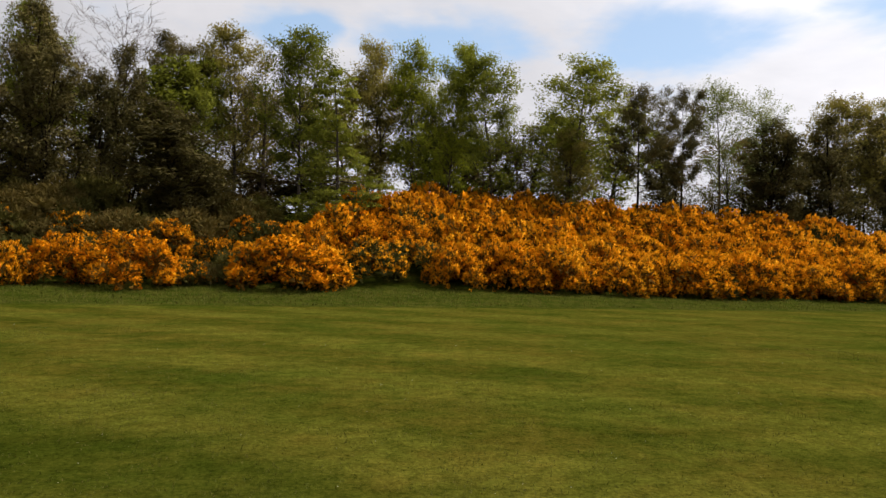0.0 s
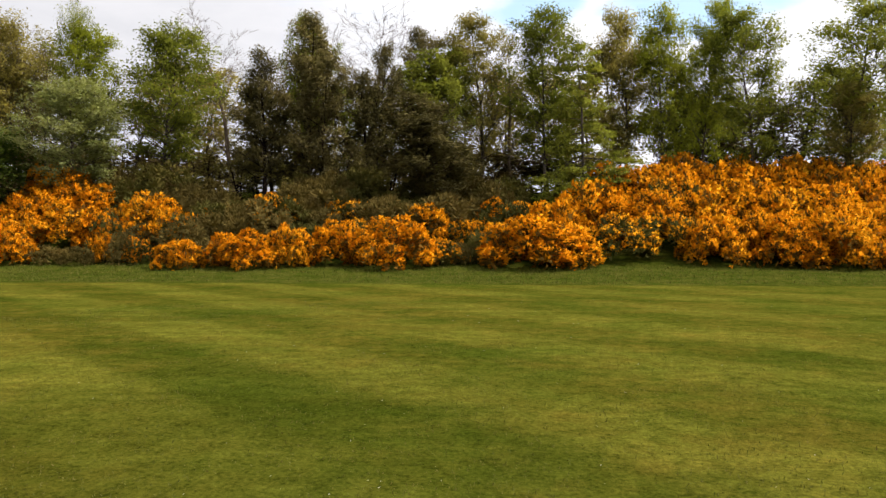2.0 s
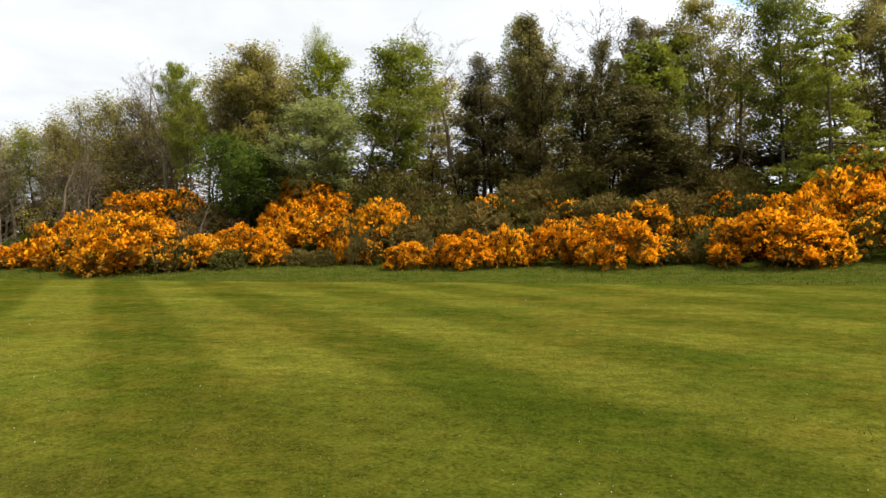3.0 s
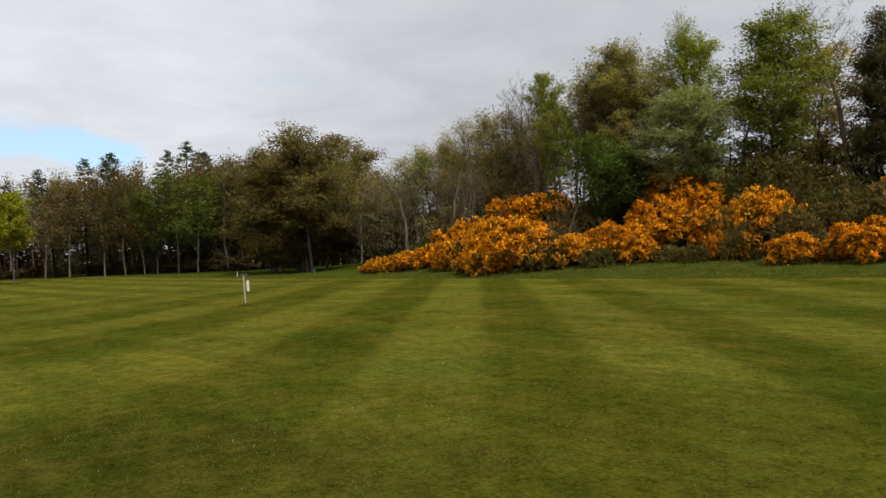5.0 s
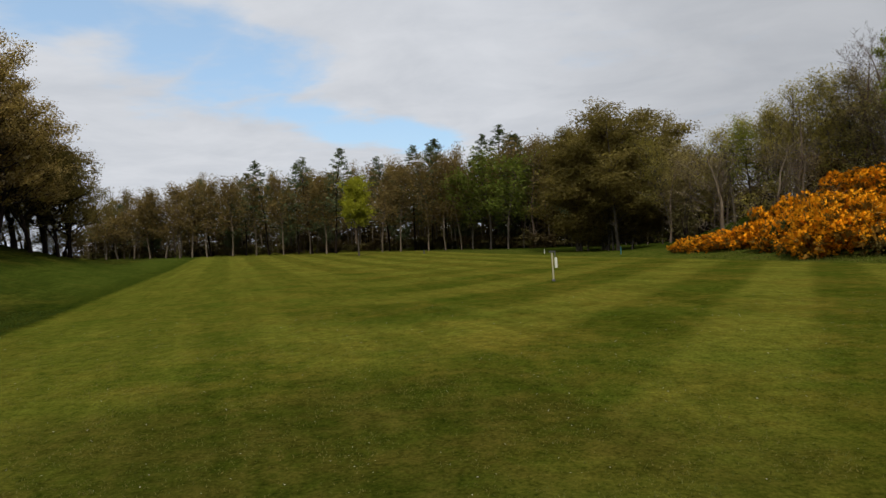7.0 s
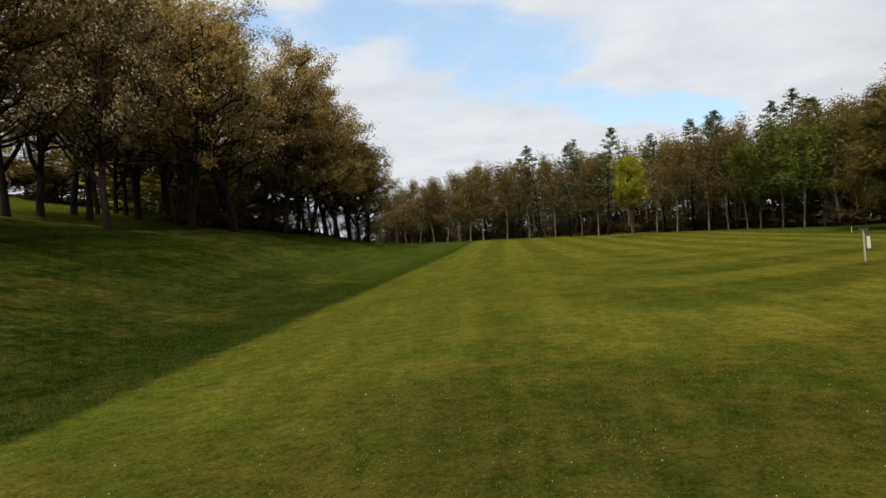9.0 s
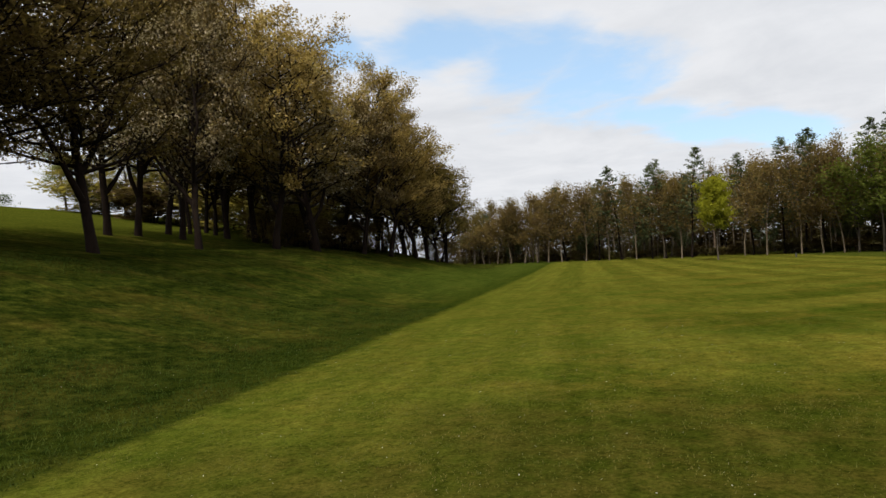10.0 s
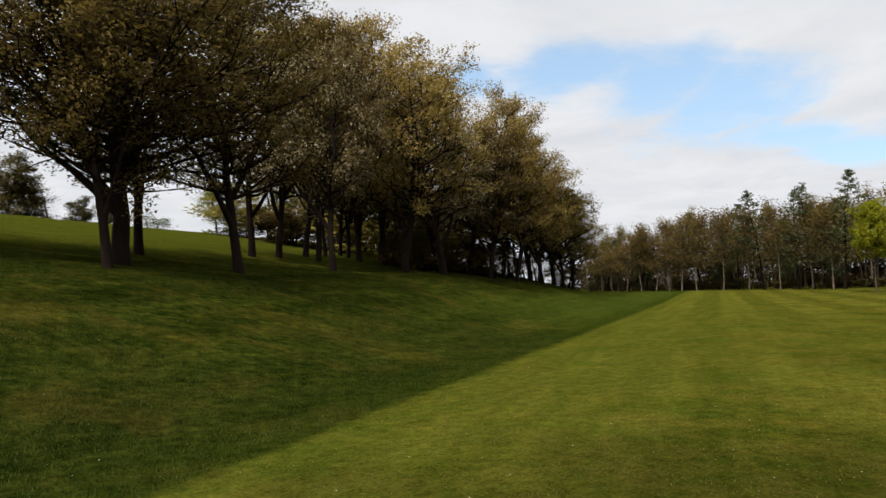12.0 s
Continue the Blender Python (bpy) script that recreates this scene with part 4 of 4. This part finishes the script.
        v = np.stack([p - across * 0.026 * size, p + across * 0.026 * size, p + out * 0.045 * size], 1).reshape(-1, 3)
        nor = face + side * 0.6 + stem * 0.4
        nor /= np.linalg.norm(nor, axis=1, keepdims=True)
        blossom = raw_mesh("blossom", v, np.arange(3 * m).reshape(-1, 3), [M_GORSE_FLOWER], normals=np.repeat(nor, 3, 0))
    return foliage, blossom


GORSE = {"back": [gorse_meshes(70 + i, 1.0, M_GORSE_SHADED, True) for i in range(3)],
         "full": [gorse_meshes(40 + i, 1.0, M_GORSE_SHADED) for i in range(4)],
         "half": [gorse_meshes(50 + i, 0.42, M_GORSE_GREEN) for i in range(3)],
         "none": [gorse_meshes(60 + i, 0.0, M_GORSE_DRY if i else M_GORSE_GREEN) for i in range(3)]}
GORSE_LABEL = {"back": "gorse bush covered in orange-yellow blossom", "full": "gorse bush covered in orange-yellow blossom", "half": "gorse bush with scattered orange blossom", "none": "dark gorse bush out of flower"}
gr = random.Random(5)


def gorse(kind, e, w, rad, height, at=None):
    x, y, z = at or bank_place(e, w)
    foliage, blossom = gr.choice(GORSE[kind])
    root = new("gorse_bush")
    root.matrix_world = Matrix.LocRotScale((x, y, z - 0.05), Euler((0, 0, gr.uniform(0, 6.28))), Vector((rad, rad * gr.uniform(0.85, 1.1), height)))
    for nm, me in (("foliage", foliage), ("blossom", blossom)):
        if me:
            ob = new(nm, me)
            ob.parent = root
    return tagged(root, GORSE_LABEL[kind], "gorse", "gorse on the bank")


def gorse_at(kind, az, d, rad, height):
    gorse(kind, 0, 0, rad, height, at=place(az, d))


# the great mass on the eastern bank
e = -2.2
while e < 38:
    w = 5.4 + gr.uniform(-0.3, 0.3) - max(0.0, e - 12) * 0.11
    row = 0
    while w < 15.5 - max(0.0, e - 12) * 0.18:
        if w < 12.5 + 1.5 * e and w > 6.5 - 0.5 * e:
            gorse("half" if gr.random() < 0.1 else "full" if w < 8.6 else "back", e + gr.uniform(-0.6, 0.6), w + gr.uniform(-0.4, 0.4), gr.uniform(1.2, 1.75), gr.uniform(1.35, 1.95))
        w += 1.6
    e += 1.75
# the front row and the darker slope west of it: direction, distance, radius, height
FRONT = ((45.7, 31.8, 0.55, 1.0), (42.6, 33.2, 1.4, 1.8), (40.6, 29.0, 0.95, 1.0), (35.9, 28.6, 1.45, 1.28), (32.4, 28.3, 0.9, 1.45), (28.5, 28.8, 1.2, 1.45),
         (24.0, 27.8, 1.65, 1.65), (21.6, 31.1, 1.3, 1.3), (12.3, 28.0, 2.3, 1.8), (14.6, 29.8, 1.3, 1.25), (9.9, 28.6, 1.25, 1.3), (10.8, 30.5, 1.5, 1.9))
for row in FRONT:
    gorse_at("full", *row)
SPARSE = ((45.3, 32.7, 1.0, 1.6), (40.7, 32.6, 1.1, 1.4), (43.5, 31.0, 0.7, 0.95), (37.4, 33.2, 1.1, 1.1), (33.7, 32.8, 1.3, 1.65), (27.8, 32.9, 1.1, 1.15),
          (20.1, 28.4, 0.9, 0.95), (18.3, 30.7, 1.0, 1.1), (15.0, 32.1, 1.4, 1.35), (26.3, 30.6, 1.1, 1.1))
for row in SPARSE:
    gorse_at("half", *row)
DARK_GORSE = ((49.4, 32.4, 0.8, 0.6), (47.4, 31.7, 0.8, 0.6), (44.4, 31.2, 0.7, 1.15), (38.8, 35.1, 1.7, 1.5), (41.6, 37.0, 2.0, 1.8), (44.4, 36.8, 1.2, 1.6),
              (31.0, 30.3, 1.1, 1.2), (34.7, 31.9, 1.3, 0.9), (29.6, 32.1, 1.2, 1.0), (25.6, 31.1, 1.1, 0.9), (18.7, 28.6, 0.8, 0.7), (16.6, 28.9, 0.9, 1.2), (38.4, 30.2, 0.8, 0.8))
for row in DARK_GORSE:
    gorse_at("none", *row)
for i in range(34):
    az = 14 + 31 * (i + gr.random()) / 34
    gorse_at("none", az, gr.uniform(31.5, 37.5), gr.uniform(1.2, 1.8), gr.uniform(1.1, 1.6))
# the western mounds
MOUND = ((50.3, 35.7, 1.5, 1.7), (48.7, 36.9, 1.7, 1.9), (46.9, 35.8, 1.35, 1.65), (51.1, 34.6, 1.1, 1.3), (48.0, 34.3, 1.6, 1.45), (46.4, 33.6, 1.1, 1.2),
         (53.3, 34.2, 1.5, 1.5), (51.6, 32.8, 0.95, 1.15), (55.2, 34.6, 1.1, 1.2), (56.7, 33.9, 1.05, 1.35), (61.9, 35.1, 2.2, 2.2), (63.1, 36.0, 1.7, 1.6), (60.2, 37.2, 1.6, 1.9), (63.2, 39.5, 1.5, 2.0),
         (64.7, 43.0, 1.5, 1.8), (61.5, 43.5, 1.7, 1.5), (59.5, 41.8, 1.7, 1.5), (61.4, 39.6, 1.5, 1.5), (68.2, 42.5, 1.4, 1.1), (69.7, 42.6, 1.6, 0.95))
for row in MOUND:
    gorse_at("full" if row[1] < 38 else "back", *row)
for row in ((66.6, 39.5, 1.4, 1.3), (71.6, 43.4, 1.2, 0.8), (72.6, 44.0, 1.0, 0.7), (66.8, 42.1, 1.5, 1.8), (65.2, 40.6, 1.3, 1.6), (62.6, 41.6, 1.4, 1.4)):
    gorse_at("back", *row)
for row in ((65.5, 38.4, 1.1, 1.4), (58.1, 41.0, 1.2, 1.4), (60.3, 41.6, 1.1, 0.9), (58.0, 33.9, 1.0, 1.4), (57.8, 37.6, 1.2, 1.3), (64.5, 38.0, 1.0, 1.3)):
    gorse_at("half", *row)
for row in ((63.9, 39.9, 1.0, 1.5), (59.2, 33.9, 0.9, 1.2), (54.6, 32.8, 0.9, 0.9), (57.0, 36.2, 1.2, 1.2), (55.4, 38.0, 1.4, 1.2), (58.6, 35.6, 1.1, 1.2), (64.8, 36.8, 0.8, 0.9)):
    gorse_at("none", *row)
# leafless twiggy shrubs standing in the gorse
for az, d, height, width in ((57.0, 34.9, 3.3, 2.2), (57.9, 35.6, 2.6, 1.6), (62.6, 39.0, 3.0, 1.4), (54.2, 35.0, 2.0, 1.6)):
    plant("bare_shrub", "bare", None, M_TWIG, "leafless brown twiggy shrub among the gorse", az, d, height, width, group="bare shrubs in the gorse", category="shrub", far="edge")

# ---- the marker post ----


def part(name, bm, mat, parent, label=""):
    me = bpy.data.meshes.new(name)
    bm.to_mesh(me)
    bm.free()
    me.materials.append(mat)
    ob = new(name, me)
    ob.parent = parent
    return tagged(ob, label)


def box(x0, y0, z0, x1, y1, z1, bevel=0.006):
    bm = bmesh.new()
    bmesh.ops.create_cube(bm, size=1.0)
    for v in bm.verts:
        v.co = Vector(((x0 + x1) / 2 + v.co.x * (x1 - x0), (y0 + y1) / 2 + v.co.y * (y1 - y0), (z0 + z1) / 2 + v.co.z * (z1 - z0)))
    if bevel:
        bmesh.ops.bevel(bm, geom=bm.edges[:], offset=bevel, segments=2, affect="EDGES")
    return bm


x, y, z = place(83.0, 24.4)
post = new("marker_post")
post.matrix_world = pose(x, y, z, 0, -1.5, 83)
part("pole", box(-0.026, -0.026, -0.2, 0.026, 0.026, 0.98), M_POST, post)
part("cap", box(-0.10, -0.05, 0.98, 0.12, 0.05, 1.03), M_IRON, post, "dark iron cap bar")
part("bracket", box(0.085, -0.03, 0.80, 0.115, 0.03, 0.98, 0.004), M_IRON, post)
part("panel", box(0.07, -0.04, 0.44, 0.165, 0.04, 0.80, 0.015), M_PANEL, post, "white hanging panel")
part("collar", box(-0.055, -0.055, -0.05, 0.055, 0.055, 0.06), M_IRON, post)
tagged(post, "weathered white post with a hanging white panel on the fairway", "post")

# ---- houses glimpsed behind the wood ----


def house(az, d, width, depth, wall_h, turn, label):
    x, y, z = place(az, d)
    root = new("house")
    root.matrix_world = pose(x, y, z - 0.1, 0, 0, turn)
    part("wall", box(-width / 2, -depth / 2, 0, width / 2, depth / 2, wall_h, 0.03), M_WALL, root)
    bm = bmesh.new()
    o, top = 0.4, wall_h + depth * 0.42
    low = [bm.verts.new(p) for p in ((-width / 2 - o, -depth / 2 - o, wall_h + 0.004), (width / 2 + o, -depth / 2 - o, wall_h + 0.004), (width / 2 + o, depth / 2 + o, wall_h + 0.004), (-width / 2 - o, depth / 2 + o, wall_h + 0.004))]
    ridge = [bm.verts.new((-width / 2 - o, 0, top)), bm.verts.new((width / 2 + o, 0, top))]
    for f in ((low[0], low[1], ridge[1], ridge[0]), (low[2], low[3], ridge[0], ridge[1]), (low[1], low[2], ridge[1]), (low[3], low[0], ridge[0]), low[::-1]):
        bm.faces.new(f)
    roof = part("roof", bm, M_SLATE, root)
    part("chimney", box(width * 0.3 - 0.4, -0.35, top - 0.8, width * 0.3 + 0.4, 0.35, top + 0.9, 0.02), M_WALL, roof)
    for i, wx in enumerate((-0.32, 0.0, 0.32)):
        for level in (0.9, 3.4):
            if i == 1 and level < 2:
                part("door", box(wx * width - 0.5, -depth / 2 - 0.05, 0.0, wx * width + 0.5, -depth / 2 + 0.02, 2.1, 0.01), M_IRON, root)
                continue
            win = part("window", box(wx * width - 0.6, -depth / 2 - 0.06, level, wx * width + 0.6, -depth / 2 + 0.02, level + 1.25, 0.01), M_PANEL, root)
            part("pane", box(wx * width - 0.5, -depth / 2 - 0.075, level + 0.1, wx * width + 0.5, -depth / 2 - 0.058, level + 1.15, 0), M_GLASS, win)
    return tagged(root, label, "house")


house(84.3, 116, 10, 7, 5.4, 84, "pale rendered house with a slate roof behind the wood")
house(91.6, 124, 9, 7, 5.2, 70, "pale two-storey house glimpsed between far trunks")

# ---- small markers ----


def stake(name, label, az, d, height, radius, mat):
    x, y, z = place(az, d)
    bm = bmesh.new()
    bmesh.ops.create_cone(bm, cap_ends=True, segments=10, radius1=radius, radius2=radius * 0.85, depth=height + 0.2)
    for v in bm.verts:
        v.co.z += (height - 0.2) / 2
    bmesh.ops.bevel(bm, geom=[q for q in bm.edges if all(v.co.z > height * 0.9 for v in q.verts)], offset=radius * 0.4, segments=2, affect="EDGES")
    me = bpy.data.meshes.new(name)
    bm.to_mesh(me)
    bm.free()
    me.materials.append(mat)
    ob = new(name, me)
    ob.location = (x, y, z)
    return tagged(ob, label, "marker stake")


stake("marker_stake", "short teal marker stake in the grass by the wood", 77.6, 48.0, 0.5, 0.045, M_TEAL)
stake("marker_stake", "short pale marker stake at the fairway's end", 83.6, 58.0, 0.4, 0.025, M_PANEL)
stake("marker_stake", "short dark marker stake before the wood", 93.4, 76.0, 0.4, 0.07, M_IRON)

# ---- turf blades and daisies ----


def blades(name, label, seed, spots, length, width, mat, lean=0.7):
    """Single bent blades of grass, three corners each."""
    rng = np.random.default_rng(seed)
    base = np.array(spots)
    n = len(base)
    a = rng.uniform(0, 2 * math.pi, n)
    side = np.stack([np.cos(a), np.sin(a), np.zeros(n)], 1)
    tip = np.stack([rng.normal(0, lean, n), rng.normal(0, lean, n), np.ones(n)], 1)
    tip /= np.linalg.norm(tip, axis=1, keepdims=True)
    ln = length * rng.uniform(0.5, 1.4, (n, 1))
    v = np.stack([base - side * width, base + side * width, base + tip * ln], 1)
    ob = new(name, raw_mesh(name, v.reshape(-1, 3), np.arange(3 * n).reshape(-1, 3), [mat]))
    return tagged(ob, label, "grass", kind="stuff")


gs = np.random.default_rng(77)
AX109 = (math.cos(radians(109)), math.sin(radians(109)))


def scatter(count, near, far, az0, az1, keep, clump=0.0):
    spots = []
    while len(spots) < count:
        d = math.sqrt(gs.uniform(near * near, far * far)) if gs.random() < 0.5 else gs.uniform(near, far)
        a = radians(gs.uniform(az0, az1))
        x, y = -d * math.sin(a), d * math.cos(a)
        if not keep(x, y) or (clump and noise.noise((x * 1.3, y * 1.3, 3.0)) + gs.normal(0, 0.25) < clump):
            continue
        spots.append((x, y, ground_z(x, y) - 0.004))
    return spots


def on_fairway(x, y):
    return AX109[0] * x + AX109[1] * y > -4.45 and 0.949 * (y - 24) - 0.316 * x < 0


def in_rough(x, y):
    return AX109[0] * x + AX109[1] * y < -4.5


blades("fairway_grass", "short mown grass blades on the fairway", 1, scatter(70000, 4.0, 17, -42, 172, on_fairway, 0.02), 0.022, 0.006, M_BLADE)
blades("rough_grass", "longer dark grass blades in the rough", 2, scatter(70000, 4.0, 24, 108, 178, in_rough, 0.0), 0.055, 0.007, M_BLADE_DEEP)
foot = []
for _ in range(16000):
    e, w = gs.uniform(-40, 36), gs.uniform(0.3, 5.6)
    foot.append(bank_place(e, w))
blades("bank_grass", "tufted grass along the foot of the bank", 3, foot, 0.10, 0.014, M_BLADE)


def daisies():
    spots = scatter(260, 4.0, 18, -40, 60, lambda x, y: True) + scatter(900, 4.0, 18, 60, 175, lambda x, y: True)
    rng = np.random.default_rng(9)
    v, f = [], []
    for x, y, z in spots:
        b, r, h = len(v), rng.uniform(0.0028, 0.0056), z + rng.uniform(0.02, 0.045)
        tilt = rng.normal(0, 0.3, 2)
        v.append((x, y, h + 0.003))
        for k in range(6):
            c, s = math.cos(k * math.pi / 3), math.sin(k * math.pi / 3)
            v.append((x + r * c, y + r * s, h + r * (c * tilt[0] + s * tilt[1])))
        f += [(b, b + 1 + k, b + 1 + (k + 1) % 6) for k in range(6)]
    ob = new("daisy_flowers", raw_mesh("daisy_flowers", v, f, [M_DAISY]))
    tagged(ob, "tiny white daisies scattered over the turf", "daisies", kind="stuff")


daisies()
